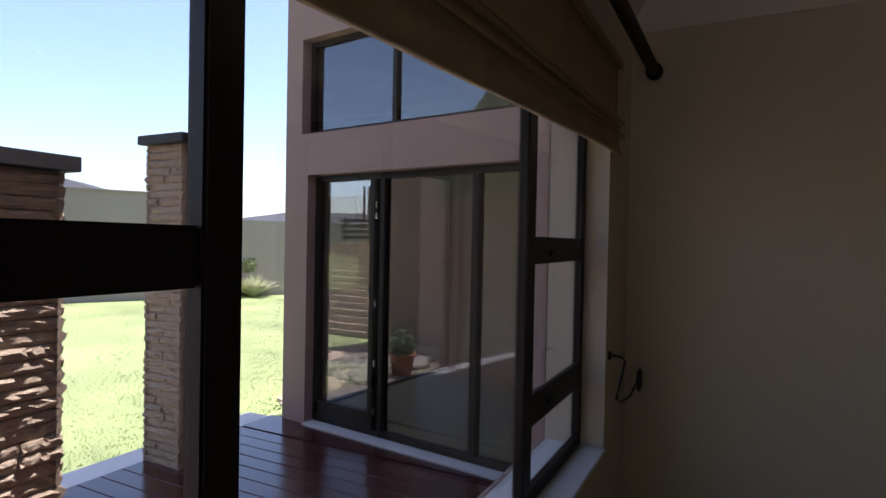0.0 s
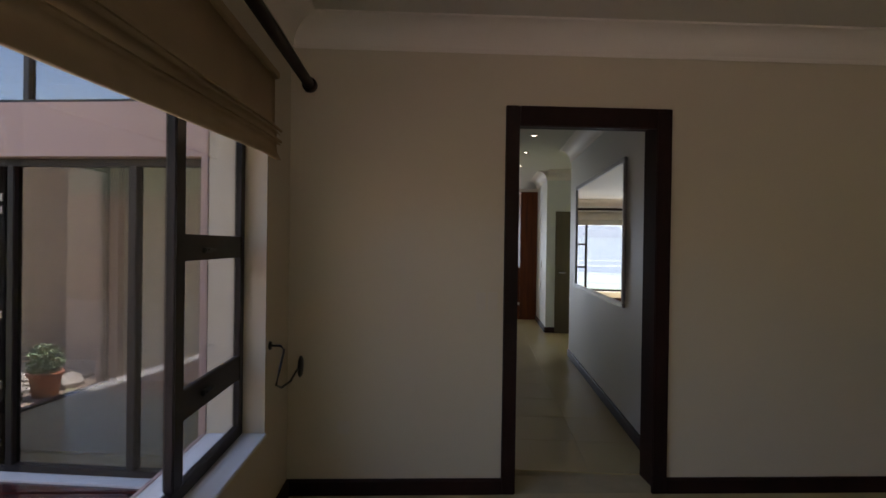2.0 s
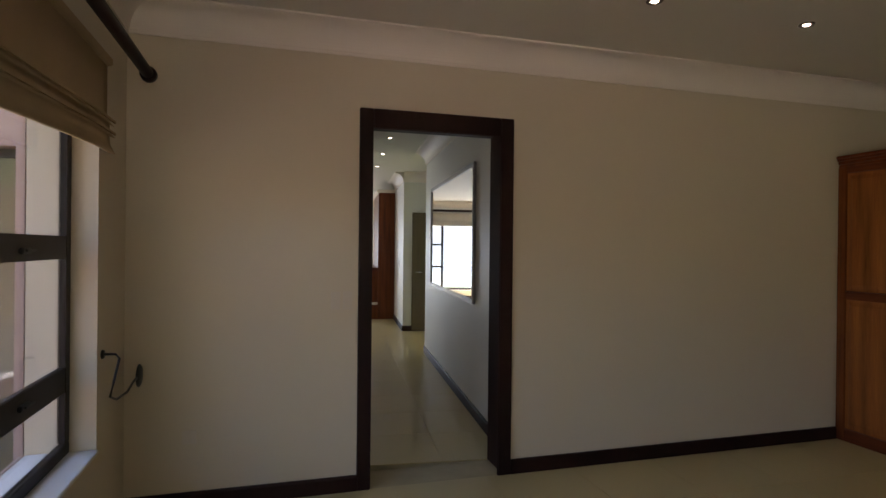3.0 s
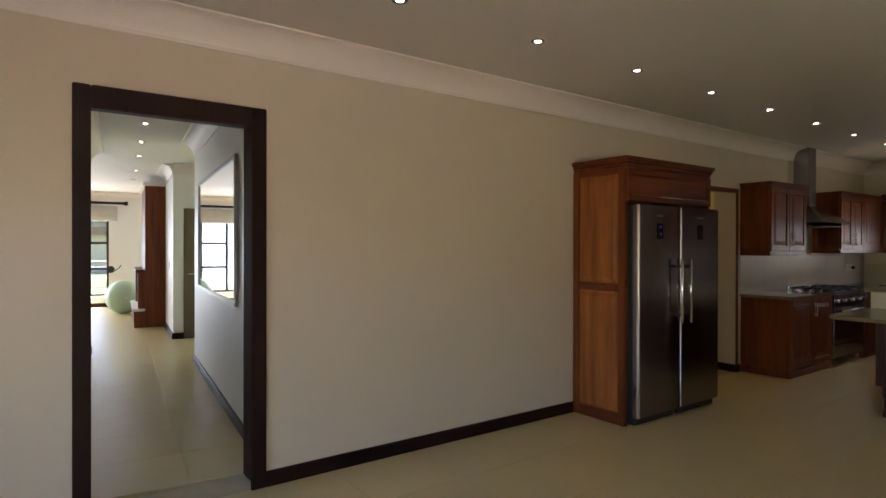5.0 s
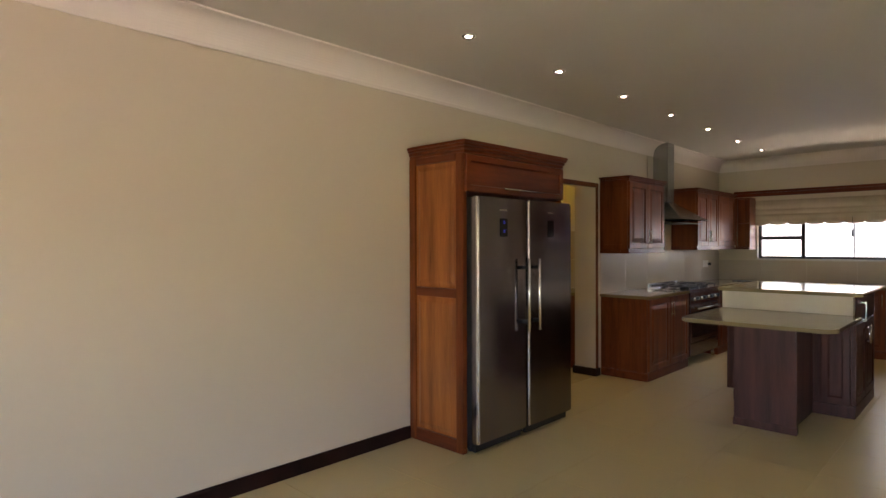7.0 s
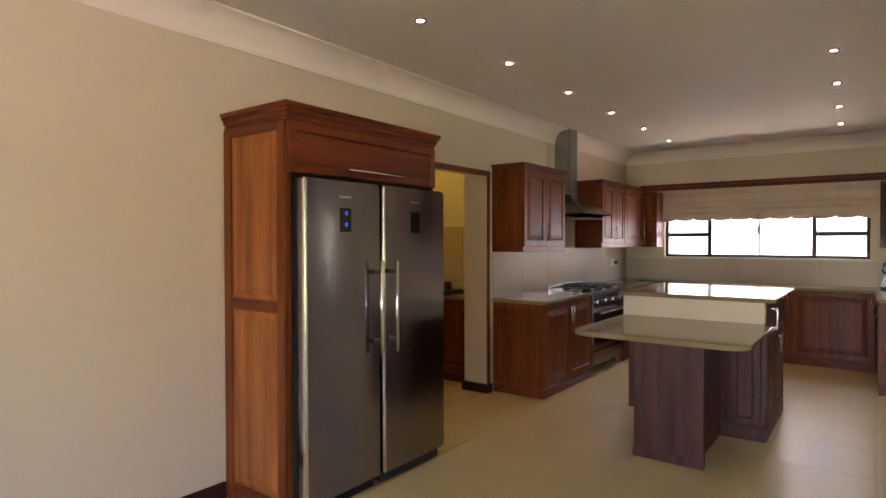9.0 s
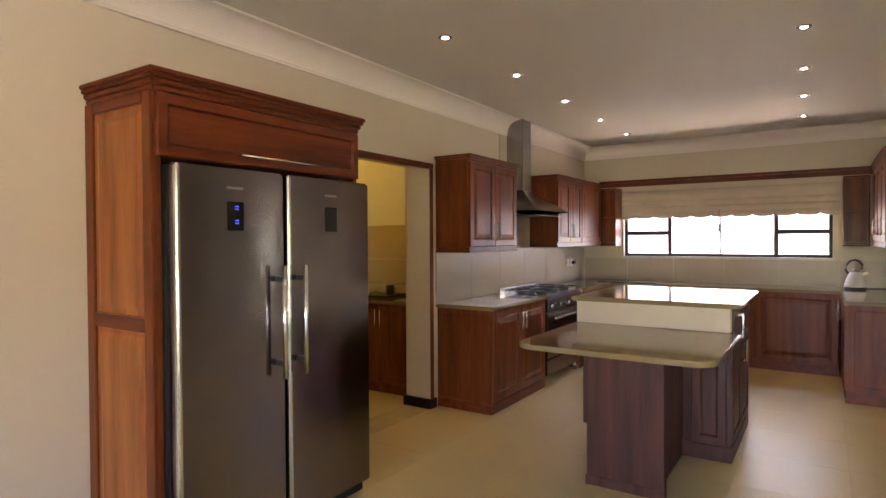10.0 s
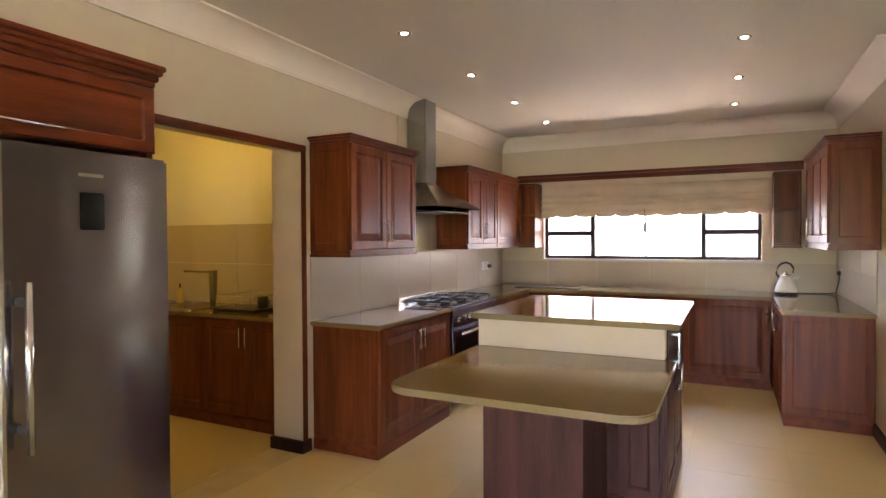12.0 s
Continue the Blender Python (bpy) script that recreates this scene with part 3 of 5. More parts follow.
# ---- west window with blind, pole and tie-back ----
WX = XW - 0.123
window("window_1", facing(WX, -0.5, 0.52, (0, 1, 0), (1, 0, 0)), 4.414, 1.63, [(2.298, 0.072), (3.64, 0.085)],
       [(0.05, 2.262, 0.915, 0.085), (3.68, 4.364, 0.915, 0.10), (3.68, 4.364, 0.335, 0.115)], "wide bronze aluminium window with opening lights", 0.034, 0.055)
for z in (1.425, 0.862):
    st = thing("window_stay", (WX + 0.02, 3.42, z), "black window fastener on the frame", "window catch")
    part("base", box(WX + 0.014, 3.36, z - 0.012, WX + 0.030, 3.44, z + 0.010, 0.003), M_BLACK, st)
    part("lever", box(WX + 0.031, 3.37, z - 0.004, WX + 0.040, 3.46, z + 0.006, 0.003), M_BLACK, st)
tagged(part("window_sill", box(XW - 0.275, -0.499, 0.505, XW + 0.012, 3.913, 0.524, 0.004), M_SILL), "white painted inner window sill", "sill", kind="structure")


def fold_sheet(profile, a0, a1, axis, thick=0.006, steps=40, wave=0.0, scallop=0.0):
    """A hanging cloth: profile of (out, z) carried along the window, with soft waves and a scalloped hem."""
    bm = bmesh.new()
    rows = []
    for i in range(steps + 1):
        a = a0 + (a1 - a0) * i / steps
        row = []
        for j, (o, z) in enumerate(profile):
            dz = scallop * (abs(math.sin(math.pi * (i / steps) * 11)) ** 0.5 - 1) * -1 if j == len(profile) - 1 else 0
            w = wave * math.sin(a * 9.0 + j) + wave * 0.6 * noise.noise(Vector((a * 3, z * 4, 0)))
            row.append(bm.verts.new((o + w, a, z + dz) if axis == "y" else (a, o + w, z + dz)))
        rows.append(row)
    for p, q in zip(rows, rows[1:]):
        for j in range(len(profile) - 1):
            bm.faces.new((p[j], p[j + 1], q[j + 1], q[j]))
    bmesh.ops.recalc_face_normals(bm, faces=bm.faces)
    bmesh.ops.solidify(bm, geom=list(bm.faces), thickness=thick)
    return bm


def sagged(bm):
    """Lets the hem of the blind drop steadily away from the room corner."""
    for v in bm.verts:
        low = min(1.0, max(0.0, (2.285 - v.co.z) / 0.41))
        v.co.z -= low * min(0.11, max(0.0, 3.75 - v.co.y) * 0.052)
    return bm


def add_strip(u0, u1, z0, z1, n=24):
    """A long thin batten, divided along its length."""
    bm = bmesh.new()
    rows = [[bm.verts.new((u, -0.55 + 4.55 * k / n, z)) for u, z in ((u0, z0), (u1, z0), (u1, z1), (u0, z1))] for k in range(n + 1)]
    for p, q in zip(rows, rows[1:]):
        for i in range(4):
            bm.faces.new((p[i], p[(i + 1) % 4], q[(i + 1) % 4], q[i]))
    bm.faces.new(rows[0]), bm.faces.new(rows[-1])
    return bm


bl = thing("roman_blind", (XW + 0.03, 1.75, 1.87), "tan linen roman blind half raised over the window", "blind")
BX = XW + 0.012
part("cloth", sagged(fold_sheet([(BX, 2.285), (BX, 2.06), (BX + 0.012, 2.02), (BX + 0.03, 1.995), (BX + 0.008, 2.01), (BX + 0.01, 1.975), (BX + 0.034, 1.945), (BX + 0.010, 1.955), (BX + 0.012, 1.915), (BX + 0.032, 1.872), (BX + 0.006, 1.875)], -0.55, 4.0, "y", 0.005, 60, 0.0015)), M_FABRIC, bl, smooth=True)
for z in (2.02, 1.965):
    part("rod_pocket", sagged(add_strip(BX + 0.028, BX + 0.037, z - 0.006, z + 0.004)), M_FABRIC, bl)
part("headrail", box(BX - 0.008, -0.55, 2.28, BX + 0.022, 4.0, 2.315, 0.004), M_FABRIC, bl)
pole = thing("curtain_pole", (0.625, 1.8, 2.325), "dark timber curtain pole with turned ends", "curtain pole")
part("pole", rod((0.625, -0.8, 2.325), (0.625, 4.22, 2.325), 0.028, 20), M_DARK, pole, smooth=True)
bm = lathe([(0.001, 0), (0.030, 0.0), (0.040, 0.012), (0.041, 0.045), (0.034, 0.058), (0.001, 0.061)], (0, 0, 0), 20)
part("finial", moved(bm, Matrix.Translation((0.625, 4.22, 2.325)) @ Matrix.Rotation(-math.pi / 2, 4, "X")), M_DARK, pole, smooth=True)
for y in (1.7, -0.5):
    bm = rod((XW, y, 2.325), (0.625, y, 2.31), 0.012, 10)
    add_rod(bm, (XW, y, 2.325), (XW + 0.012, y, 2.325), 0.032, 16)
    part("bracket", bm, M_DARK, pole, smooth=True)
tb = thing("curtain_tieback", (XW, 4.2, 0.80), "black iron curtain tie-back on the wall", "tie-back")
part("arm", tube([(XW, 3.99, 0.94), (XW + 0.06, 3.98, 0.94), (XW + 0.075, 3.985, 0.92), (XW + 0.06, 3.95, 0.82), (XW + 0.05, 3.93, 0.755), (XW + 0.06, 4.0, 0.725), (XW + 0.08, 4.12, 0.73), (XW + 0.085, 4.22, 0.755), (XW + 0.085, 4.30, 0.76), (XW + 0.09, 4.34, 0.76)], 0.006, 8), M_BLACK, tb, smooth=True)
bm = lathe([(0.001, 0), (0.03, 0.0), (0.058, 0.006), (0.062, 0.012), (0.05, 0.020), (0.001, 0.024)], (0, 0, 0), 22)
part("disc", moved(bm, Matrix.Translation((XW + 0.075, 4.35, 0.76)) @ Matrix.Rotation(math.pi / 2, 4, "Y")), M_BLACK, tb, smooth=True)
part("rose", moved(lathe([(0.001, 0), (0.022, 0), (0.02, 0.01), (0.001, 0.012)], (0, 0, 0), 16), Matrix.Translation((XW, 3.99, 0.94)) @ Matrix.Rotation(math.pi / 2, 4, "Y")), M_BLACK, tb, smooth=True)

# ---- unseen south window, which lights the room ----
window("window_8", facing(XJ + 0.1, -0.95, 1.18, (0, 1, 0), (-1, 0, 0)), 0.5, 0.42, [], [], "small bronze aluminium window in the wall end")
window("window_3", facing(0.9, YS - 0.1, 0.4, (1, 0, 0), (0, -1, 0)), 2.6, 1.8, [(0.87, 0.06), (1.73, 0.06)], [], "wide bronze aluminium window")

# ---- ceiling lights ----
first = downlight(3.136, 3.55)
for i in range(1, 9):
    downlight_copy(first, 3.136 + 1.0157 * i, 3.55 + 0.002 * i)
for i in range(4):
    downlight_copy(first, 8.26 + 1.001 * i, 1.668 + 0.025 * i)
for x, y in ((8.26, 3.5), (10.28, 3.45), (8.26, 1.67), (10.28, 1.72)):
    downlight_lamp(x, y, 0.34)

# ---- fridge surround and the two upright fridges ----
FX0, FX1, FY = 5.475, 6.714, 3.875
su = thing("fridge_surround", (6.095, 4.14, 0), "tall red kiaat timber surround with a top cupboard, housing the fridges", "cabinet")
west = facing(FX0, YN - 0.002, 0, (0, -1, 0), (-1, 0, 0))
part("side_panel", box(FX0, FY, 0.0, FX0 + 0.03, YN - 0.002, 2.10, 0.002), M_WOODV, su)
part("side_panel", box(FX1 - 0.03, FY, 0.0, FX1, YN - 0.002, 2.10, 0.002), M_WOODV, su)
W0 = YN - FY - 0.002
for z0, z1 in ((0.10, 1.085), (1.155, 2.05)):
    part("inset_panel", moved(lofted(W0 - 0.14, z1 - z0, [(0, -0.001), (0, 0.003), (0.008, 0.0015), (0.02, 0.0015), (0.045, 0.010), (0.05, 0.011)], 0.07, z0), west), M_WOODP, su, "orange toned raised timber panel")
for u0, u1, z0, z1 in ((0.0, 0.066, 0, 2.10), (W0 - 0.066, W0, 0, 2.10)):
    part("stile", moved(box(u0, 0.0, z0, u1, 0.014, z1, 0.003), west), M_WOODV, su)
for z0, z1 in ((0.0, 0.096), (1.089, 1.151), (2.054, 2.10)):
    part("rail", moved(box(0.067, 0.0, z0, W0 - 0.067, 0.013, z1, 0.003), west), M_WOODY, su)
part("cupboard_body", box(FX0 + 0.031, FY + 0.001, 1.83, FX1 - 0.031, YN - 0.002, 2.10, 0.002), M_WOODV, su)
front = facing(FX0, FY, 0, (1, 0, 0), (0, -1, 0))
flap = leaf(su, front, 0.004, 1.832, FX1 - FX0 - 0.008, 0.262, M_WOODH, [(0.0, 0.0), (0.0, 0.018), (0.004, 0.022), (0.045, 0.022), (0.052, 0.012), (0.058, 0.011)], "flap_door")
bar_handle(flap, front, 0.39, 1.872, 0.47, False, 0.006)
for o, z0, z1 in ((0.008, 2.10, 2.125), (0.018, 2.125, 2.15), (0.030, 2.15, 2.168), (0.038, 2.168, 2.19)):
    part("cornice", box(FX0 - o, FY - o - 0.006, z0, FX1 + o, YN - 0.001, z1, 0.005), M_WOODH, su)

M_SCREEN = surface("dark display glass", (0.008, 0.009, 0.012), 0.08, var=0.05, bump=0)
M_BLUE = glow("blue display digits", (0.05, 0.08, 1.0), 0.022)
for fx0, fx1, hx, lab in ((5.505, 6.078, 6.022, "left"), (6.098, 6.708, 6.156, "right")):
    fr = thing("upright_fridge", ((fx0 + fx1) / 2, 4.1, 0), "tall brushed steel upright fridge with a bar handle", "fridge", "pair of upright fridges")
    part("cabinet_body", box(fx0 + 0.004, 3.85, 0.035, fx1 - 0.004, 4.40, 1.795, 0.004), M_BLACK, fr)
    d = part("door", box(fx0, 3.775, 0.075, fx1, 3.842, 1.80, 0.012), M_STEEL, fr)
    part("kick_plate", box(fx0 + 0.02, 3.82, 0.012, fx1 - 0.02, 3.85, 0.07, 0.003), M_BLACK, fr)
    part("edge_strip", box(fx0 - 0.001, 3.772, 0.08, fx0 + 0.026, 3.80, 1.797, 0.008), M_CHROME, d, "bright polished door edge")
    h = part("handle", rod((hx, 3.715, 0.813), (hx, 3.715, 1.353), 0.0115, 16), M_CHROME, d, "long satin steel bar handle", True)
    for z in (0.885, 1.29):
        bm = box(hx - 0.010, 3.718, z - 0.013, hx + 0.010, 3.778, z + 0.013, 0.003)
        part("handle_bracket", bm, M_BLACK, h)
    dx = fx0 + (0.245 if lab == "left" else 0.256)
    part("display", box(dx, 3.772, 1.520, dx + 0.088, 3.780, 1.650, 0.003), M_SCREEN, d, "black glass control display")
    if lab == "left":
        for z in (1.626, 1.614, 1.563, 1.551):
            part("digit_bar", box(dx + 0.038, 3.7708, z, dx + 0.058, 3.7722, z + 0.005), M_BLUE, d, "small blue lit digits")
    part("badge", box(dx - 0.005, 3.7725, 1.705, dx + 0.085, 3.777, 1.717, 0.001), M_CHROME, d, "small polished name plate")
    for x in (fx0 + 0.06, fx1 - 0.06):
        part("foot", rod((x, 3.9, 0.0), (x, 3.9, 0.036), 0.018, 10), M_BLACK, fr)

# ---- kitchen: north run ----
KG, UG = "fitted kitchen base units", "fitted kitchen wall units"
cabinet("base_cabinet", facing(8.375, 3.88, 0, (1, 0, 0), (0, -1, 0)), 1.085, YN - 3.88 - 0.002, 0.875, 2, "red kiaat base cabinet with two raised panel doors beside the stove", KG, right=False)
cabinet("wall_cabinet", facing(8.355, 4.09, 1.36, (1, 0, 0), (0, -1, 0)), 0.905, YN - 4.09 - 0.002, 0.84, 2, "red kiaat wall cabinet with two doors and moulded cornice", UG, True)
cabinet("base_cabinet", facing(10.462, 3.88, 0, (1, 0, 0), (0, -1, 0)), 1.055, YN - 3.88 - 0.002, 0.875, 2, "red kiaat base cabinet in the kitchen corner", KG, left=False, right=False)
cabinet("wall_cabinet", facing(10.30, 4.09, 1.38, (1, 0, 0), (0, -1, 0)), 0.78, YN - 4.09 - 0.002, 0.82, 2, "red kiaat wall cabinet with two doors beside the hood", UG, True, right=False)
cabinet("wall_cabinet", facing(11.082, 4.09, 1.38, (1, 0, 0), (0, -1, 0)), 0.735, YN - 4.09 - 0.002, 0.82, 1, "red kiaat wall cabinet with one door near the corner", UG, True, left=False, right=False)
worktop("worktop", [(8.345, 3.845), (9.462, 3.845), (9.462, YN - 0.002), (8.345, YN - 0.002)], 0.875, 0.908, "polished beige composite stone worktop beside the stove")
worktop("worktop", [(10.46, 3.845), (11.49, 3.845), (11.49, 1.41), (10.35, 1.41), (10.35, YR + 0.002), (12.155, YR + 0.002), (12.155, YN - 0.002), (10.46, YN - 0.002)], 0.875, 0.908, "polished beige composite stone worktop round the kitchen")
# east run
for y, w, n in ((3.86, 0.82, 1), (3.04, 0.82, 1), (2.22, 0.80, 1)):
    cabinet("base_cabinet", facing(11.52, y, 0, (0, -1, 0), (-1, 0, 0)), w, 0.63, 0.875, n, "dark red kiaat base cabinet under the window", KG, left=False, right=False)
cabinet("base_cabinet", facing(11.50, 1.385, 0, (-1, 0, 0), (0, 1, 0)), 1.12, 0.58, 0.875, 2, "red kiaat base cabinet with a panelled end, kettle above", KG, left=False)
cabinet("wall_cabinet", facing(11.63, 1.11, 1.385, (-1, 0, 0), (0, 1, 0)), 1.40, 0.305, 0.845, 3, "red kiaat wall cabinet with three doors", UG, True, left=False)


def corner_shelf(y0, y1, label):
    """An open end shelf unit on the window wall."""
    c = thing("open_shelf_unit", (11.98, (y0 + y1) / 2, 1.38), label, "shelf unit", "open end shelves by the window")
    part("back", box(11.90, y0 + 0.019, 1.421, 12.13, y1 - 0.019, 2.124), M_WOODV, c)
    for y in (y0, y1 - 0.018):
        part("side", box(11.84, y, 1.40, 12.134, y + 0.018, 2.145, 0.002), M_WOODV, c)
    for z in (1.40, 1.76, 2.125):
        part("shelf", box(11.838, y0 + 0.019, z, 12.134, y1 - 0.019, z + 0.02, 0.003), M_WOODY, c)
    part("light_rail", box(11.82, y0 - 0.006, 1.375, 12.155, y1 + 0.006, 1.399, 0.004), M_WOODY, c)
    return c


corner_shelf(3.88, 4.08, "narrow open kiaat shelf unit beside the window")
corner_shelf(1.145, 1.385, "narrow open kiaat shelf unit beside the window")
va = thing("pelmet", (11.82, 2.62, 2.14), "long timber pelmet board above the kitchen window", "pelmet")
part("board", box(11.815, 1.13, 2.15, 11.838, 4.085, 2.20, 0.003), M_WOODY, va)
part("cap", box(11.785, 1.13, 2.20, 11.86, 4.085, 2.235, 0.006), M_WOODY, va)
window("window_2", facing(12.25, 1.475, 1.235, (0, 1, 0), (-1, 0, 0)), 2.39, 0.865, [(0.57, 0.05), (1.185, 0.016), (1.80, 0.05)], [(0.036, 0.548, 0.31, 0.058), (1.822, 2.354, 0.31, 0.058)], "bronze aluminium kitchen window, white glare outside", 0.05, 0.038)
tagged(part("window_sill", box(12.13, 1.46, 1.212, 12.22, 3.88, 1.236, 0.004), M_SILL), "white painted sill edge", "sill", kind="structure")
bl2 = thing("roman_blind", (12.12, 2.67, 1.74), "cream linen roman blind with a scalloped hem over the kitchen window", "blind")
EX = 12.145
part("cloth", fold_sheet([(EX, 2.13), (EX - 0.006, 2.05), (EX - 0.034, 2.005), (EX - 0.006, 1.995), (EX - 0.012, 1.96), (EX - 0.04, 1.925), (EX - 0.008, 1.915), (EX - 0.016, 1.885), (EX - 0.046, 1.85), (EX - 0.010, 1.84), (EX - 0.03, 1.80), (EX - 0.022, 1.732)], 1.36, 3.92, "y", 0.004, 132, 0.001, 0.03), M_FABRICL, bl2, smooth=True)
part("headrail", box(EX - 0.03, 1.36, 2.11, EX + 0.005, 3.92, 2.14, 0.003), M_FABRICL, bl2)
cord = thing("blind_cord", (12.08, 2.66, 1.6), "dark cord tassel hanging under the blind", "cord")
part("string", rod((12.10, 2.66, 1.66), (12.10, 2.66, 1.82), 0.003, 6), M_BLACK, cord)
part("tassel", lathe([(0.004, 0.11), (0.012, 0.09), (0.016, 0.03), (0.013, 0.0)], (12.10, 2.66, 1.55), 10), M_BLACK, cord, smooth=True)
cord = thing("blind_cord", (12.10, 1.42, 1.4), "pale pull cord beside the blind", "cord")
part("string", tube([(12.11, 1.42, 2.1), (12.108, 1.415, 1.7), (12.10, 1.42, 1.42), (12.105, 1.405, 1.38), (12.11, 1.395, 1.6), (12.11, 1.40, 2.1)], 0.003, 6), M_FABRICL, cord)

# stove
sv = thing("range_stove", (9.96, 4.13, 0), "wide stainless steel gas stove with a dark oven door", "stove")
SX0, SX1, SY = 9.475, 10.448, 3.865
part("body", box(SX0, SY + 0.02, 0.10, SX1, YN - 0.03, 0.888, 0.004), M_STEEL, sv)
part("hob", box(SX0 - 0.002, SY - 0.015, 0.889, SX1 + 0.002, YN - 0.03, 0.911, 0.006), M_STEEL, sv)
part("upstand", box(SX0 + 0.01, YN - 0.05, 0.912, SX1 - 0.01, YN - 0.03, 0.963, 0.006), M_CHROME, sv, "raised polished back rail")
cp = part("control_panel", box(SX0, SY - 0.018, 0.735, SX1, SY + 0.02, 0.884, 0.006), M_STEEL, sv)
for i in range(8):
    k = part("knob", rod((SX0 + 0.08 + i * 0.115, SY - 0.018, 0.80), (SX0 + 0.08 + i * 0.115, SY - 0.048, 0.80), 0.021, 16, 0.018), M_BLACK if i % 2 else M_CHROME, cp, smooth=True)
od = part("oven_door", box(SX0 + 0.012, SY - 0.012, 0.27, SX1 - 0.012, SY + 0.018, 0.722, 0.006), M_STEEL, sv)
part("window", box(SX0 + 0.075, SY - 0.015, 0.33, SX1 - 0.075, SY - 0.009, 0.64, 0.003), M_SCREEN, od, "dark oven door glass")
bar_handle(od, facing(SX0, SY - 0.012, 0, (1, 0, 0), (0, -1, 0)), 0.08, 0.682, SX1 - SX0 - 0.16, False, 0.011, 0.06)
part("drawer", box(SX0 + 0.012, SY - 0.008, 0.105, SX1 - 0.012, SY + 0.018, 0.258, 0.005), M_STEEL, sv)
for x in (SX0 + 0.05, SX1 - 0.05):
    for y in (SY + 0.05, YN - 0.08):
        part("leg", rod((x, y, 0), (x, y, 0.10), 0.022, 12), M_CHROME, sv, smooth=True)
for i, bx in enumerate((SX0 + 0.17, SX0 + 0.485, SX0 + 0.80)):
    for by in (SY + 0.13, SY + 0.36):
        part("burner", lathe([(0.001, 0.0), (0.05, 0.0), (0.05, 0.012), (0.032, 0.016), (0.03, 0.024), (0.001, 0.026)], (bx, by, 0.911), 18), M_BLACK, sv, smooth=True)
    bm = bmesh.new()
    for k in (-0.13, 0.13):
        add_box(bm, bx + k - 0.005, SY + 0.02, 0.936, bx + k + 0.005, SY + 0.47, 0.948)
        for y in (SY + 0.025, SY + 0.46):
            add_box(bm, bx + k - 0.005, y, 0.911, bx + k + 0.005, y + 0.01, 0.936)
    for y in (SY + 0.02, SY + 0.13, SY + 0.245, SY + 0.36, SY + 0.46):
        add_box(bm, bx - 0.125, y, 0.937, bx + 0.125, y + 0.009, 0.947)
    part("pan_grate", bm, M_BLACK, sv, "black cast iron pan support")

# hood
hd = thing("cooker_hood", (9.93, 4.2, 1.68), "stainless steel chimney cooker hood", "cooker hood")
HX0, HX1, HY = 9.41, 10.30, 3.93
part("rim", box(HX0, HY, 1.760, HX1, YN - 0.002, 1.760, 0.003), M_HOOD, hd)
bm = bmesh.new()
lo = [bm.verts.new(p) for p in ((HX0, HY, 1.761), (HX1, HY, 1.761), (HX1, YN - 0.002, 1.761), (HX0, YN - 0.002, 1.761))]
hi = [bm.verts.new(p) for p in ((9.715, 4.225, 1.990), (9.925, 4.225, 1.990), (9.925, YN - 0.002, 1.990), (9.715, YN - 0.002, 1.990))]
bm.faces.new(lo), bm.faces.new(hi)
for i in range(4):
    bm.faces.new((lo[i], lo[(i + 1) % 4], hi[(i + 1) % 4], hi[i]))
part("canopy", bm, M_HOOD, hd)
part("chimney", box(9.715, 4.225, 1.991, 9.925, YN - 0.002, ZC - 0.002, 0.004), M_HOOD, hd)
part("filter", box(HX0 + 0.08, HY + 0.06, 1.717, HX1 - 0.08, YN - 0.06, 1.724), M_BLACK, hd)

# kettle
kt = thing("kettle", (11.85, 1.275, 0.908), "white enamel pyramid kettle with a black looped handle", "kettle")
KX, KY = 11.85, 1.275
part("base", lathe([(0.098, 0.0), (0.104, 0.004), (0.104, 0.02), (0.098, 0.026)], (KX, KY, 0.908), 28), M_BLACK, kt, smooth=True)
part("body", lathe([(0.096, 0.026), (0.102, 0.034), (0.096, 0.06), (0.078, 0.12), (0.058, 0.168), (0.048, 0.185)], (KX, KY, 0.908), 28), M_WHITE, kt, smooth=True)
part("lid", lathe([(0.049, 0.185), (0.047, 0.196), (0.02, 0.206), (0.008, 0.21), (0.012, 0.226), (0.004, 0.23)], (KX, KY, 0.908), 20), M_CHROME, kt, smooth=True)
part("spout", rod((KX - 0.0, KY - 0.055, 1.053), (KX - 0.0, KY - 0.115, 1.093), 0.024, 12, 0.014), M_WHITE, kt, smooth=True)
part("handle", tube([(KX, KY + 0.06 * 1.0, 1.078), (KX, KY + 0.085, 1.118), (KX, KY + 0.075, 1.178), (KX, KY + 0.04, 1.218), (KX, KY, 1.230), (KX, KY - 0.04, 1.213), (KX, KY - 0.065, 1.173), (KX, KY - 0.06, 1.128)], 0.011, 10), M_BLACK, kt, smooth=True)
fl = thing("power_cord", (11.9, 0.95, 0.908), "black kettle cord running to the wall socket", "cable")
part("cable", tube([(KX + 0.09, KY - 0.04, 0.913), (12.0, 1.05, 0.913), (12.05, 0.9, 0.913), (11.98, 0.84, 0.93), (11.9, 0.825, 1.05), (11.88, 0.82, 1.12)], 0.004, 6), M_BLACK, fl, smooth=True)
so = wall_plate(facing(11.83, YR + 0.001, 1.08, (1, 0, 0), (0, 1, 0)), 0.10, 0.10, "white wall socket with a black plug", 1, "socket", "wall_socket")
part("plug", box(11.86, YR + 0.012, 1.11, 11.90, YR + 0.045, 1.15, 0.006), M_BLACK, so)
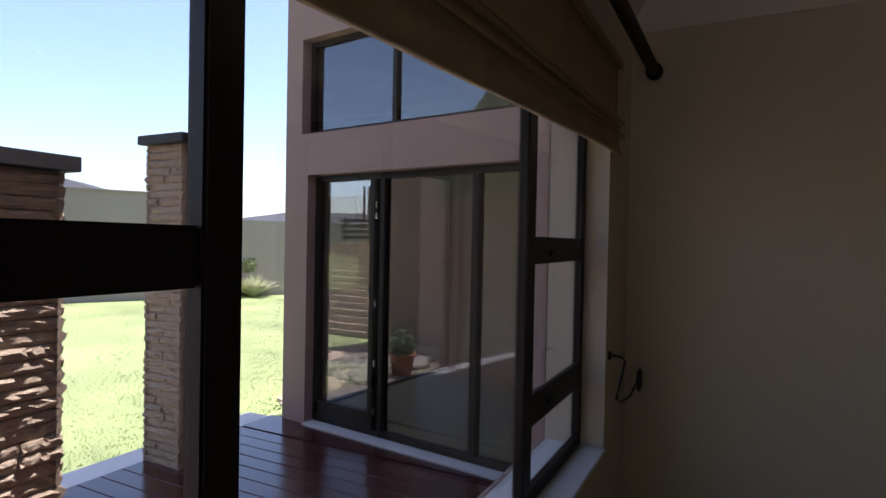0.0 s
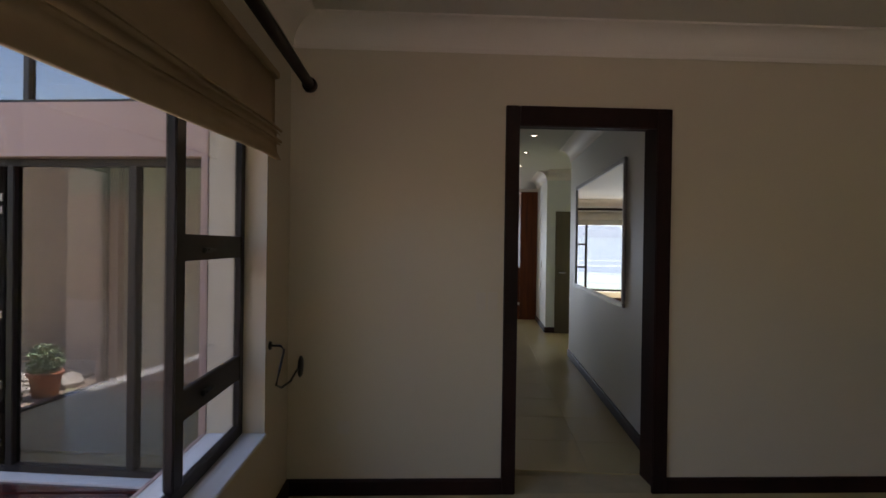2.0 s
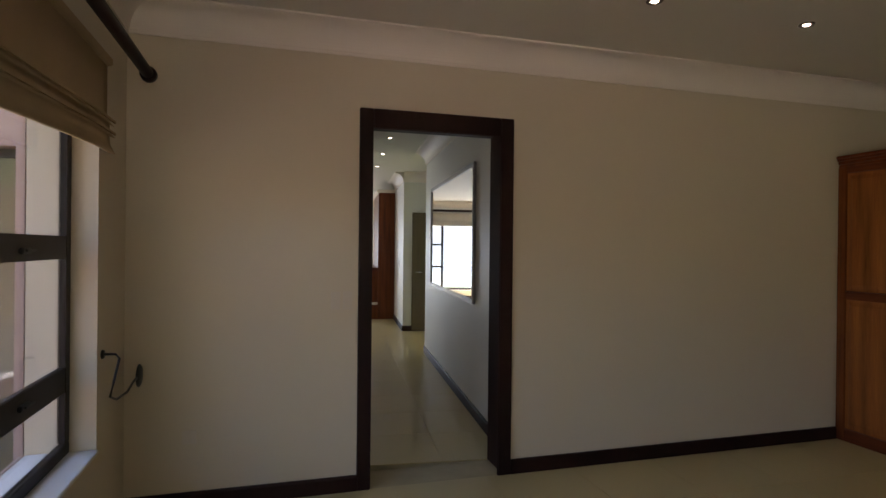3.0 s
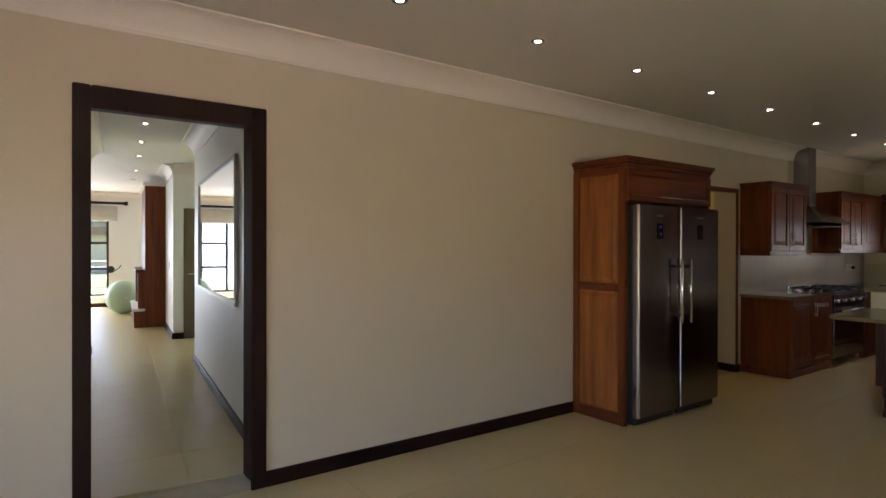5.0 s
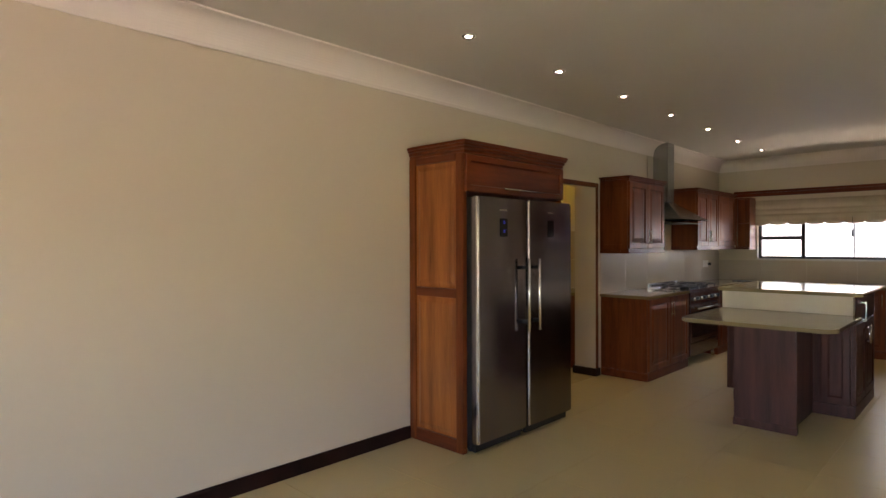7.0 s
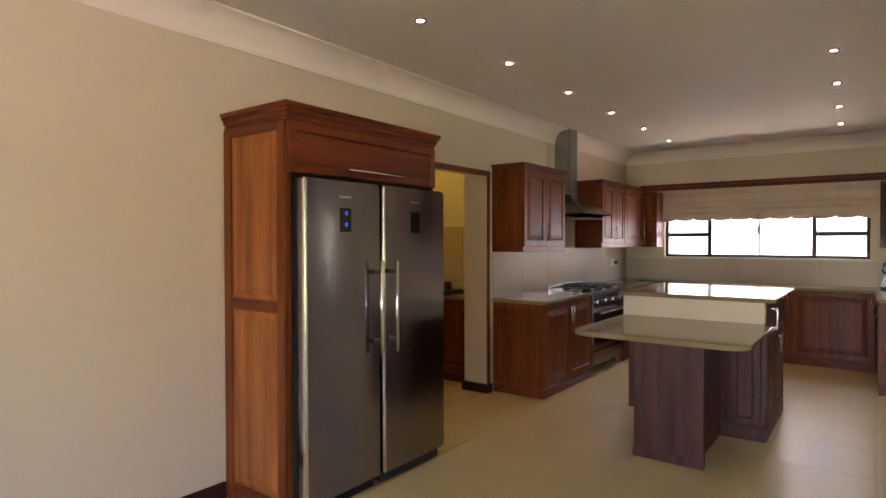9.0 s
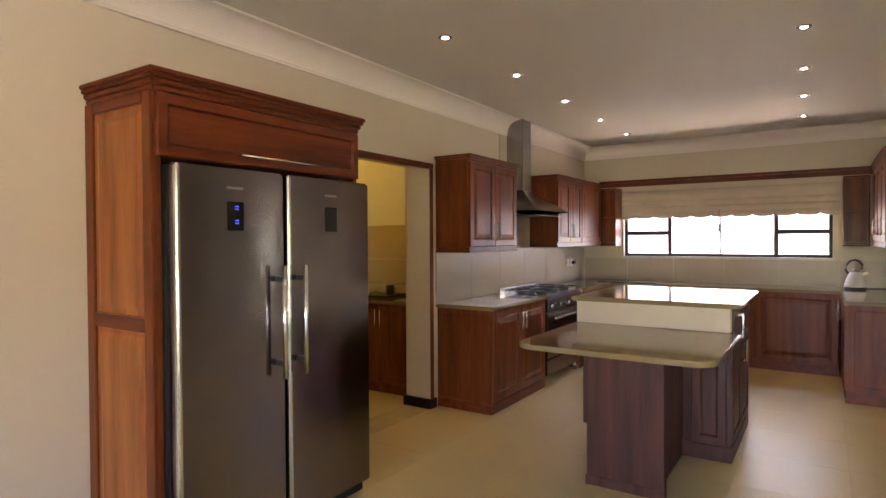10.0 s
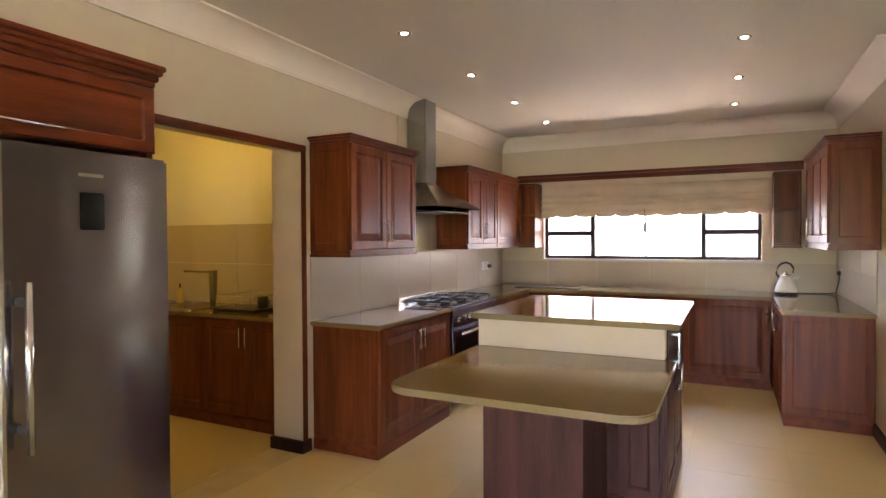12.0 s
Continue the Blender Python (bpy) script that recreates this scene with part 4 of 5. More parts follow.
for x in (11.42, 11.54):
    so = wall_plate(facing(x, YN - 0.011, 1.11, (1, 0, 0), (0, -1, 0)), 0.10, 0.10, "white wall socket on the tiled splashback", 1, "socket", "wall_socket")
part("plug", box(11.585, YN - 0.065, 1.135, 11.635, YN - 0.025, 1.175, 0.006), M_BLACK, so)
mat_ = tagged(part("worktop_mat", box(11.60, 3.3, 0.909, 11.75, 4.05, 0.917, 0.003), M_BLACK), "thin dark strip lying on the worktop", "mat")

# ---- island ----
isl = thing("kitchen_island", (8.74, 2.55, 0), "dark kiaat kitchen island with a cream riser", "island")
part("body", box(8.30, 2.075, 0.10, 9.26, 3.06, 1.024, 0.003), M_WOODI, isl)
part("plinth", box(8.285, 2.055, 0, 9.275, 3.0, 0.10, 0.004), M_WOODI, isl)
part("riser", box(8.215, 2.06, 0.866, 8.299, 3.075, 1.024, 0.002), M_WALL, isl, "cream painted riser above the table top")
ip = facing(9.26, 2.075, 0, (-1, 0, 0), (0, -1, 0))
for i in range(2):
    d = leaf(isl, ip, 0.008 + i * 0.475, 0.11, 0.465, 0.67, M_WOODI)
    bar_handle(d, ip, 0.008 + i * 0.475 + (0.435 if i == 0 else 0.03), 0.58, 0.16, True, 0.007)
    d = leaf(isl, ip, 0.008 + i * 0.475, 0.79, 0.465, 0.225, M_WOODI, [(0, 0), (0, 0.018), (0.004, 0.022)], "drawer")
    if i == 0:
        continue
    bm = bmesh.new()
    hu = 0.008 + i * 0.475 + 0.27
    add_box(bm, hu - 0.011, 0.056, 0.795, hu + 0.011, 0.066, 0.965, 0.003)
    for hz in (0.806, 0.954):
        add_box(bm, hu - 0.011, 0.020, hz - 0.009, hu + 0.011, 0.057, hz + 0.009, 0.003)
    part("handle", moved(bm, ip), M_HOOD, d, "flat satin steel bow handle")
part("back_panel", moved(lofted(0.21, 0.73, FLAT, 0.015, 0.11), facing(8.30, 2.075, 0, (0, 1, 0), (-1, 0, 0))), M_WOODI, isl)
part("back_panel", moved(lofted(0.21, 0.73, FLAT, 0.76, 0.11), facing(8.30, 2.075, 0, (0, 1, 0), (-1, 0, 0))), M_WOODI, isl)
pd = thing("table_pedestal", (7.9, 2.54, 0), "dark worn timber pedestal under the island table end", "table support")
part("panel", box(7.495, 2.306, 0.0, 7.56, 2.75, 0.834, 0.004), M_WOODI, pd)
part("web", box(7.561, 2.36, 0.0, 8.298, 2.70, 0.833, 0.003), M_WOODI, pd)
part("foot_rail", box(7.488, 2.30, 0.0, 7.4945, 2.756, 0.06, 0.002), M_WOODI, pd)


def rounded(x0, x1, y0, y1, rad):
    """A table outline whose two corners at x0 are rounded."""
    arc = [(x0 + rad - rad * math.sin(k * math.pi / 16), y0 + rad - rad * math.cos(k * math.pi / 16)) for k in range(9)]
    return [(x1, y0)] + arc + [(x, y0 + y1 - y) for x, y in reversed(arc)] + [(x1, y1)]


worktop("worktop", rounded(7.185, 8.214, 2.0, 3.085, 0.11), 0.835, 0.865, "polished beige stone table top with rounded corners")
worktop("worktop", [(8.165, 1.985), (9.32, 1.985), (9.32, 3.10), (8.165, 3.10)], 1.025, 1.058, "polished beige stone island top, reflecting the window")

# ---- scullery ----
sc = cabinet("base_cabinet", facing(8.465, 7.38, 0, (0, -1, 0), (-1, 0, 0)), 2.69, 0.63, 0.86, 6, "red kiaat scullery cabinet under the sink", "scullery units", left=False, right=False)
worktop("worktop", [(8.435, 4.685), (9.095, 4.685), (9.095, 7.395), (8.435, 7.395)], 0.86, 0.89, "dark beige stone scullery worktop")
sk = thing("sink", (8.75, 6.060, 0.89), "stainless steel sink with drainer", "sink")
bm = bmesh.new()
for b in ((8.50, 5.860, 8.54, 6.520), (9.0, 5.860, 9.04, 6.520), (8.541, 5.860, 8.999, 5.900), (8.541, 6.480, 8.999, 6.520)):
    add_box(bm, b[0], b[1], 0.891, b[2], b[3], 0.901, 0.003)
part("rim", bm, M_CHROME, sk)
part("bowl", box(8.542, 5.901, 0.8905, 8.998, 6.479, 0.8935), M_STEEL, sk, "shallow brushed steel bowl")
part("drainer", box(8.52, 5.820, 0.8905, 9.02, 5.858, 0.896, 0.002), M_CHROME, sk)
tp = thing("mixer_tap", (8.80, 5.880, 0.89), "tall square chrome mixer tap", "tap")
bm = bmesh.new()
lo = [bm.verts.new(q) for q in ((8.782, 5.862, 0.901), (8.818, 5.862, 0.901), (8.818, 5.898, 0.901), (8.782, 5.898, 0.901))]
hi = [bm.verts.new(q) for q in ((8.776, 5.850, 1.215), (8.824, 5.850, 1.215), (8.824, 5.905, 1.215), (8.776, 5.905, 1.215))]
bm.faces.new(lo), bm.faces.new(hi)
for i in range(4):
    bm.faces.new((lo[i], lo[(i + 1) % 4], hi[(i + 1) % 4], hi[i]))
part("column", bm, M_HOOD, tp)
part("spout", box(8.784, 5.906, 1.192, 8.816, 6.240, 1.208, 0.004), M_HOOD, tp)
part("base_ring", lathe([(0.03, 0.0), (0.03, 0.006), (0.024, 0.010)], (8.80, 5.880, 0.8965), 16), M_HOOD, tp)
so = thing("soap_bottle", (8.86, 6.380, 0.901), "yellow soap bottle beside the sink", "soap bottle")
part("bottle", lathe([(0.030, 0), (0.034, 0.01), (0.034, 0.10), (0.014, 0.125), (0.013, 0.14)], (8.86, 6.380, 0.901), 16), surface("yellow plastic", (0.55, 0.42, 0.12), 0.35, var=0.05, bump=0), so, smooth=True)
part("pump", rod((8.86, 6.380, 1.041), (8.86, 6.380, 1.08), 0.008, 8), M_BLACK, so)
rk = thing("dish_rack", (8.78, 5.42, 0.89), "black wire dish rack on the worktop", "dish rack")
bm = box(8.58, 5.18, 0.892, 8.98, 5.62, 0.915, 0.005)
part("tray", bm, M_BLACK, rk)
bm = bmesh.new()
for y in (5.19, 5.61):
    add_rod(bm, (8.59, y, 1.02), (8.97, y, 1.02), 0.004, 6)
for x in (8.59, 8.97):
    add_rod(bm, (x, 5.19, 1.02), (x, 5.61, 1.02), 0.004, 6)
    for y in (5.19, 5.40, 5.61):
        add_rod(bm, (x, y, 0.91), (x, y, 1.02), 0.003, 6)
for y in (5.26, 5.33, 5.47, 5.54):
    add_rod(bm, (8.60, y, 0.92), (8.96, y, 0.96), 0.003, 6)
part("wire_frame", bm, M_CHROME, rk)
cu = thing("mug", (8.75, 5.25, 0.916), "dark ceramic mug in the dish rack", "mug")
part("body", lathe([(0.036, 0.0), (0.042, 0.01), (0.042, 0.10), (0.037, 0.10), (0.036, 0.02)], (8.75, 5.25, 0.916), 18), M_BLACK, cu, smooth=True)
part("handle", tube([(8.75, 5.21, 0.99), (8.75, 5.185, 0.985), (8.75, 5.18, 0.96), (8.75, 5.21, 0.94)], 0.005, 6), M_BLACK, cu)
cl = tagged(part("dish_cloth", fold_sheet([(8.425, 0.895), (8.415, 0.86), (8.41, 0.76)], 6.15, 6.33, "y", 0.004, 8, 0.003), surface("grey cloth", (0.20, 0.19, 0.17), 0.95, var=0.1, fine=300, bump=0.3)), "grey dish cloth hanging over the worktop edge", "cloth")

# ---- hall and far room: things ----
M_MIRROR = surface("silvered mirror", (0.86, 0.87, 0.86), 0.015, 1.0, var=0.01, bump=0)
M_MIRFRAME = surface("silver grey mirror frame", (0.34, 0.34, 0.35), 0.35, 0.6, var=0.08, scale=6, fine=120, bump=0.1)
hm = HALL @ facing(0, 1.0, 0, (0, 1, 0), (-1, 0, 0))
mi = thing("wall_mirror", HALL @ Vector((0, 2.23, 0.965)), "wide wall mirror in a narrow silver frame", "mirror")
part("glass", moved(box(0.04, 0.006, 1.005, 2.42, 0.014, 2.16), hm), M_MIRROR, mi)
for a in ((0, 2.46, 0.965, 1.007), (0, 2.46, 2.158, 2.20), (0, 0.042, 1.008, 2.157), (2.418, 2.46, 1.008, 2.157)):
    part("frame_bar", moved(box(a[0], 0.001, a[2], a[1], 0.028, a[3], 0.006), hm), M_MIRFRAME, mi)
for v in (3.0, 4.21, 5.49, 7.33, 8.76):
    p = HALL @ Vector((-0.59, v, ZC))
    downlight_copy(first, p.x, p.y)
# The leaf also covers shaded wall; that shade is put into its olive colour.
M_DOOR_SHADE = wood("veneer with wall shade in its olive", (0.115, 0.088, 0.048), (0.17, 0.135, 0.075), (6, 6, 0.5), 0.45, 0.05)
part_door = thing("door_3", HALL @ Vector((0.46, 6.11, 0)), "flush timber door with a steel lever, wall shade in its olive", "door", kind="structure")
dm = HALL @ facing(0.06, 6.118, 0, (1, 0, 0), (0, -1, 0))
part("leaf", moved(lofted(0.8, 2.05, [(0.0, 0.0), (0.0, 0.018), (0.004, 0.022)], 0, 0.005), dm), M_DOOR_SHADE, part_door)
part("handle", moved(rod((0.06, 0.05, 1.02), (0.17, 0.05, 1.02), 0.010, 10), dm), M_CHROME, part_door, "satin steel lever handle")
wall_plate(HALL @ facing(-0.09, 6.9, 1.08, (0, -1, 0), (-1, 0, 0)), 0.08, 0.11, "cream light switch on the hall wall corner")

fp = thing("fireplace", HALL @ Vector((-0.2, 8.7, 0)), "tall red timber fireplace surround with a mantel and raised hearth", "fireplace")
fm = HALL
part("chimney_breast", box(-0.42, 7.802, 0.0, -0.04, 9.6, 2.54, 0.004, fm), M_WOODV, fp)
part("breast_return", box(-0.04, 7.95, 0.0, 0.898, 9.6, 2.54, 0.004, fm), M_HALL, fp, "pale plaster beside the timber")
part("cap", box(-0.46, 7.80, 2.541, 0.10, 9.64, 2.60, 0.01, fm), M_CORNICE, fp, "white plaster cap")
part("hearth", box(-0.60, 7.80, 0.0, -0.421, 9.7, 0.29, 0.006, fm), M_WOODV, fp)
part("hearth_slab", box(-0.625, 7.78, 0.291, -0.421, 9.72, 0.335, 0.008, fm), M_CORNICE, fp, "pale stone hearth slab")
part("pilaster", box(-0.535, 7.83, 0.336, -0.421, 8.02, 0.975, 0.006, fm), M_WOODV, fp)
part("pilaster", box(-0.535, 9.4, 0.336, -0.421, 9.59, 0.975, 0.006, fm), M_WOODV, fp)
part("mantel", box(-0.575, 7.80, 0.976, -0.421, 9.64, 1.035, 0.008, fm), M_WOODY, fp)
part("firebox", box(-0.435, 8.06, 0.336, -0.419, 9.36, 0.93, 0.002, fm), M_BLACK, fp)

M_BALL = surface("pale green vinyl", (0.42, 0.56, 0.40), 0.38, var=0.05, scale=3, fine=40, bump=0.05)
bc = HALL @ Vector((-0.74, 10.45, 0.36))
bm = bmesh.new()
prof = []
for i in range(25):
    a = -math.pi / 2 + math.pi * i / 24
    prof.append((max(0.002, 0.36 * math.cos(a)), 0.36 * math.sin(a) + (0.003 * (i % 2) if 6 < i < 18 else 0)))
ba = thing("exercise_ball", (bc.x, bc.y, 0), "large pale green exercise ball on the floor", "exercise ball")
part("skin", lathe(prof, bc, 36), M_BALL, ba, smooth=True)
part("valve", moved(rod((0, -0.358, 0.0), (0, -0.366, 0.0), 0.014, 10), Matrix.Translation(bc)), M_WHITE, ba)

wf = HALL @ facing(-4.74, 12.32, 0.255, (1, 0, 0), (0, -1, 0))
window("window_4", wf, 3.7, 1.895, [(0.6, 0.06), (3.05, 0.06)], [(0.05, 0.6, 1.28, 0.05), (0.05, 0.6, 0.66, 0.05), (3.05, 3.65, 1.28, 0.05), (3.05, 3.65, 0.66, 0.05)], "wide dark aluminium window over the town", 0.06, 0.05, M_GLASST)
bl3 = thing("roman_blind", HALL @ Vector((-2.9, 12.16, 2.05)), "cream linen roman blind drawn up over the far window", "blind")
part("cloth", moved(fold_sheet([(12.185, 2.42), (12.185, 2.22), (12.16, 2.19), (12.18, 2.185), (12.155, 2.14), (12.18, 2.13), (12.155, 2.08), (12.17, 2.06)], -4.9, -0.86, "x", 0.004, 24, 0.001), HALL), M_LINEN, bl3, smooth=True)
pl = thing("curtain_pole", HALL @ Vector((-2.9, 12.06, 2.4)), "dark timber curtain pole with turned ends", "curtain pole")
part("pole", moved(rod((-4.89, 12.06, 2.485), (-0.72, 12.06, 2.485), 0.03, 14), HALL), M_DARK, pl, smooth=True)
part("finial", moved(rod((-0.72, 12.06, 2.485), (-0.64, 12.06, 2.485), 0.048, 14), HALL), M_DARK, pl, smooth=True)
part("bracket", moved(rod((-0.92, 12.2, 2.485), (-0.92, 12.06, 2.485), 0.014, 8), HALL), M_DARK, pl)
tb2 = thing("curtain_tieback", HALL @ Vector((-0.95, 12.14, 0.93)), "black iron curtain tie-back on the wall", "tie-back")
part("arm", moved(tube([(-0.98, 12.2, 0.93), (-0.98, 12.12, 0.90), (-0.93, 12.09, 0.86), (-0.84, 12.09, 0.92), (-0.78, 12.10, 1.0)], 0.012, 6), HALL), M_BLACK, tb2)
part("disc", moved(rod((-1.0, 12.10, 0.90), (-1.0, 12.07, 0.90), 0.085, 16), HALL), M_BLACK, tb2)
rl = thing("balcony_railing", HALL @ Vector((-3, 14.3, -0.16)), "steel balcony railing outside the far window", "railing")
for z in (0.35, 0.62, 0.89, 1.05):
    part("rail", moved(rod((-7.5, 14.3, z), (2.0, 14.3, z), 0.022, 8), HALL), M_CHROME, rl)
for i in range(6):
    part("post", moved(rod((-7.5 + 1.9 * i, 14.3, -0.16), (-7.5 + 1.9 * i, 14.3, 1.05), 0.025, 8), HALL), M_CHROME, rl)
tagged(part("balcony_floor", box(-8, 12.46, -0.3, 2.2, 14.5, -0.10, m=HALL), M_GROUT), "pale tiled balcony slab", "balcony", kind="structure")

# ---- glazed garden room ----
window("window_5", WING @ facing(-2.05, FACY + 0.12, -0.035, (1, 0, 0), (0, -1, 0)), 2.04, 2.005, [(0.63, 0.05), (0.73, 0.05), (1.55, 0.055)], [(0.05, 0.63, 0.10, 0.14)], "folding glass doors in bronze aluminium, closed", 0.07, 0.045, M_GLASSD)
window("window_6", WING @ facing(-2.13, FACY + 0.12, 2.31, (1, 0, 0), (0, -1, 0)), 2.12, 0.77, [(0.905, 0.045)], [], "high bronze aluminium window in the facade", 0.06, 0.04, M_GLASSR)
window("window_7", WING @ facing(-2.21, 4.96, -0.03, (0, 1, 0), (-1, 0, 0)), 1.99, 2.23, [(0.77, 0.16)], [], "full height garden window", 0.06, 0.05, M_GLASSD)
sd = thing("door_bolt", WING @ Vector((-1.38, FACY + 0.07, 0.9)), "steel bolts on the folding door edge", "door hardware")
for z in (0.13, 0.50, 0.95, 1.62, 1.70):
    part("bolt", box(-1.377, FACY + 0.068, z, -1.362, FACY + 0.083, z + 0.05, 0.002, WING), M_CHROME, sd)
tagged(part("threshold", box(-2.049, FACY - 0.03, -0.20, -0.011, FACY + 0.155, -0.036, 0.004, WING), M_SILL), "pale concrete threshold strip", "threshold", kind="structure")

# ---- garden: pillars, walls, plants ----
M_LEDGE = surface("split sandstone", (0.52, 0.40, 0.285), 0.9, var=0.28, scale=5, fine=45, bump=0.6, dist=0.012, vary=True)
M_CAP = surface("dark concrete cap", (0.045, 0.043, 0.045), 0.7, var=0.15, scale=5, fine=90, bump=0.3)
M_MORTAR = surface("dark mortar", (0.12, 0.095, 0.07), 0.95, var=0.2, scale=8, fine=120, bump=0.4)


def rough_stone(seed):
    """One split stone of unit size: x long, z high, its rough face at -y."""
    rnd = random.Random(seed)
    bm = bmesh.new()
    nx, nz = 9, 3
    grid = [[bm.verts.new((i / nx, -0.45 - rnd.uniform(0, 0.55) * (0 < k < nz) - rnd.uniform(0, 0.35), k / nz * 0.93 + (rnd.uniform(-0.02, 0.05) if 0 < i < nx else 0))) for i in range(nx + 1)] for k in range(nz + 1)]
    for k in range(nz):
        for i in range(nx):
            bm.faces.new((grid[k][i], grid[k][i + 1], grid[k + 1][i + 1], grid[k + 1][i]))
    back = [bm.verts.new(p) for p in ((0, 0, 0), (1, 0, 0), (1, 0, 0.93), (0, 0, 0.93))]
    bm.faces.new([back[0], back[1]] + grid[0][::-1])
    bm.faces.new([back[3]] + [v for v in grid[nz]] + [back[2]])
    bm.faces.new([back[0]] + [grid[k][0] for k in range(nz + 1)] + [back[3]])
    bm.faces.new([back[1]] + [grid[k][nx] for k in range(nz + 1)] + [back[2]])
    bmesh.ops.recalc_face_normals(bm, faces=bm.faces)
    me = bpy.data.meshes.new("stone")
    bm.to_mesh(me)
    bm.free()
    me.materials.append(M_LEDGE)
    return me


STONES = [rough_stone(s) for s in range(8)]


def stone_pillar(x0, y0, x1, y1, top, course, label):
    rnd = random.Random(int(x0 * 100))
    base = -0.16
    c = thing("stone_pillar", ((x0 + x1) / 2, (y0 + y1) / 2, base), label, "pillar", "stone clad garden pillars")
    g = 0.03
    part("core", box(x0 + g, y0 + g, base, x1 - g, y1 - g, top), M_MORTAR, c)
    part("cap", box(x0 - 0.035, y0 - 0.035, top + 0.001, x1 + 0.035, y1 + 0.035, top + 0.06, 0.003), M_CAP, c, "dark concrete cap slab")
    n = int((top - base) / course)
    for k in range(n):
        z = base + k * (top - base) / n
        for side in range(4):
            length = (x1 - x0) if side % 2 == 0 else (y1 - y0)
            cut = [0, rnd.uniform(0.3, 0.7), 1] if rnd.random() < 0.75 else [0, 1]
            for a, b in zip(cut, cut[1:]):
                ob = new("stone", STONES[rnd.randrange(8)])
                ob.parent = c
                corner = ((x0, y0 + g), (x1 - g, y0), (x1, y1 - g), (x0 + g, y1))[side]
                m = Matrix.Translation((corner[0], corner[1], z)) @ Matrix.Rotation(side * math.pi / 2, 4, "Z") @ Matrix.Translation((a * length, 0, 0)) @ Matrix.Diagonal(((b - a) * length - 0.003, rnd.uniform(0.016, 0.032), (top - base) / n, 1))
                ob.matrix_basis = Matrix.Translation(-ORIGIN[c]) @ m
    return c


stone_pillar(-2.515, 3.73, -2.145, 4.10, 2.06, 0.05, "square pillar clad in pale split sandstone, dark cap")
stone_pillar(-1.66, 2.14, -1.275, 2.525, 1.70, 0.05, "square pillar clad in brown split sandstone, dark cap")

# garden boundary
gw = pose(-13.9, 7.8, 0, 0, 0, math.degrees(math.atan2(3.26, 1.69)))
wall("garden_wall", "x", 0, -0.2, 0, 4.6, -0.2, 2.50, M_GARDENWALL, m=gw, label="tall grey brown garden wall")
wall("garden_wall_low", "x", 0.02, -0.18, 4.6, 11.0, -0.2, 1.93, M_GARDENWALL, m=gw, label="grey brown garden wall")
tagged(part("wall_coping", box(-0.02, -0.24, 2.501, 4.62, 0.04, 2.55, 0.005, gw), M_GARDENWALL), "wall coping", "coping", kind="structure")

# Both leaf colours are raised to stand in for sun shining through thin leaves.
M_LEAF = surface("green leaves", (0.27, 0.31, 0.14), 0.6, var=0.4, scale=12, fine=60, bump=0.1)
M_LEAFP = surface("strappy leaves lightened for sun", (0.62, 0.62, 0.44), 0.55, var=0.25, scale=10, fine=60, bump=0.1)
M_BARK = surface("bark", (0.10, 0.07, 0.045), 0.95, var=0.25, scale=10, fine=60, bump=0.6)


def leaf_ball(at, r, count, size, seed, flat=1.0):
    """A crown of many small leaves with an uneven outline."""
    rnd = random.Random(seed)
    bm = bmesh.new()
    for _ in range(count):
        d = Vector((rnd.gauss(0, 1), rnd.gauss(0, 1), rnd.gauss(0, 1))).normalized()
        rr = r * (0.55 + 0.45 * rnd.random() ** 0.5) * (1 + 0.12 * noise.noise(d * 2.5 + Vector((seed, 0, 0))))
        p = Vector(at) + Vector((d.x * rr, d.y * rr, d.z * rr * flat))
        q = Euler((rnd.uniform(0, 6.3), rnd.uniform(0, 6.3), rnd.uniform(0, 6.3))).to_matrix()
        s = size * rnd.uniform(0.6, 1.3)
        bm.faces.new([bm.verts.new(p + q @ Vector(v)) for v in ((-s, 0, 0), (0, -s * 0.45, 0), (s, 0, 0.1 * s), (0, s * 0.45, 0))])
    return bm


def strap_plant(at, r, h, count, seed, name="strap_leaf_plant", label="clump of strappy leaves lightened for sun", mat_=None):
    rnd = random.Random(seed)
    c = thing(name, at, label, "plant")
    bm = bmesh.new()
    for _ in range(count):
        a, lean, L = rnd.uniform(0, 6.28), rnd.uniform(0.15, 1.1), h * rnd.uniform(0.7, 1.15)
        d, sd_ = Vector((math.cos(a), math.sin(a), 0)), Vector((-math.sin(a), math.cos(a), 0))
        prev = None
        for i in range(5):
            s = i / 4
            p = Vector(at) + d * (0.04 + r * lean * s) + Vector((0, 0, L * (s - 0.45 * lean * s * s)))
            w = 0.034 * (1 - s) + 0.003
            row = (bm.verts.new(p - sd_ * w), bm.verts.new(p + sd_ * w))
            if prev:
                bm.faces.new((prev[0], prev[1], row[1], row[0]))
            prev = row
    part("leaves", bm, mat_ or M_LEAFP, c)
    return c


to = thing("topiary_bush", (-11.15, 13.0, -0.16), "round clipped topiary bush on a thin stem", "bush")
part("trunk", rod((-11.15, 13.0, -0.16), (-11.15, 13.0, 0.6), 0.03, 8, 0.02), M_BARK, to)
part("crown", leaf_ball((-11.15, 13.0, 0.68), 0.27, 2600, 0.03, 3), M_LEAF, to)
strap_plant((-11.5, 12.9, -0.16), 0.8, 0.66, 320, 4)
strap_plant((-10.85, 12.9, -0.16), 0.8, 0.66, 320, 5)
strap_plant((-12.1, 12.6, -0.16), 0.7, 0.6, 240, 6)
sp = thing("garden_sprinkler", (-5.6, 8.9, -0.16), "small dark garden tap post on the lawn", "sprinkler")
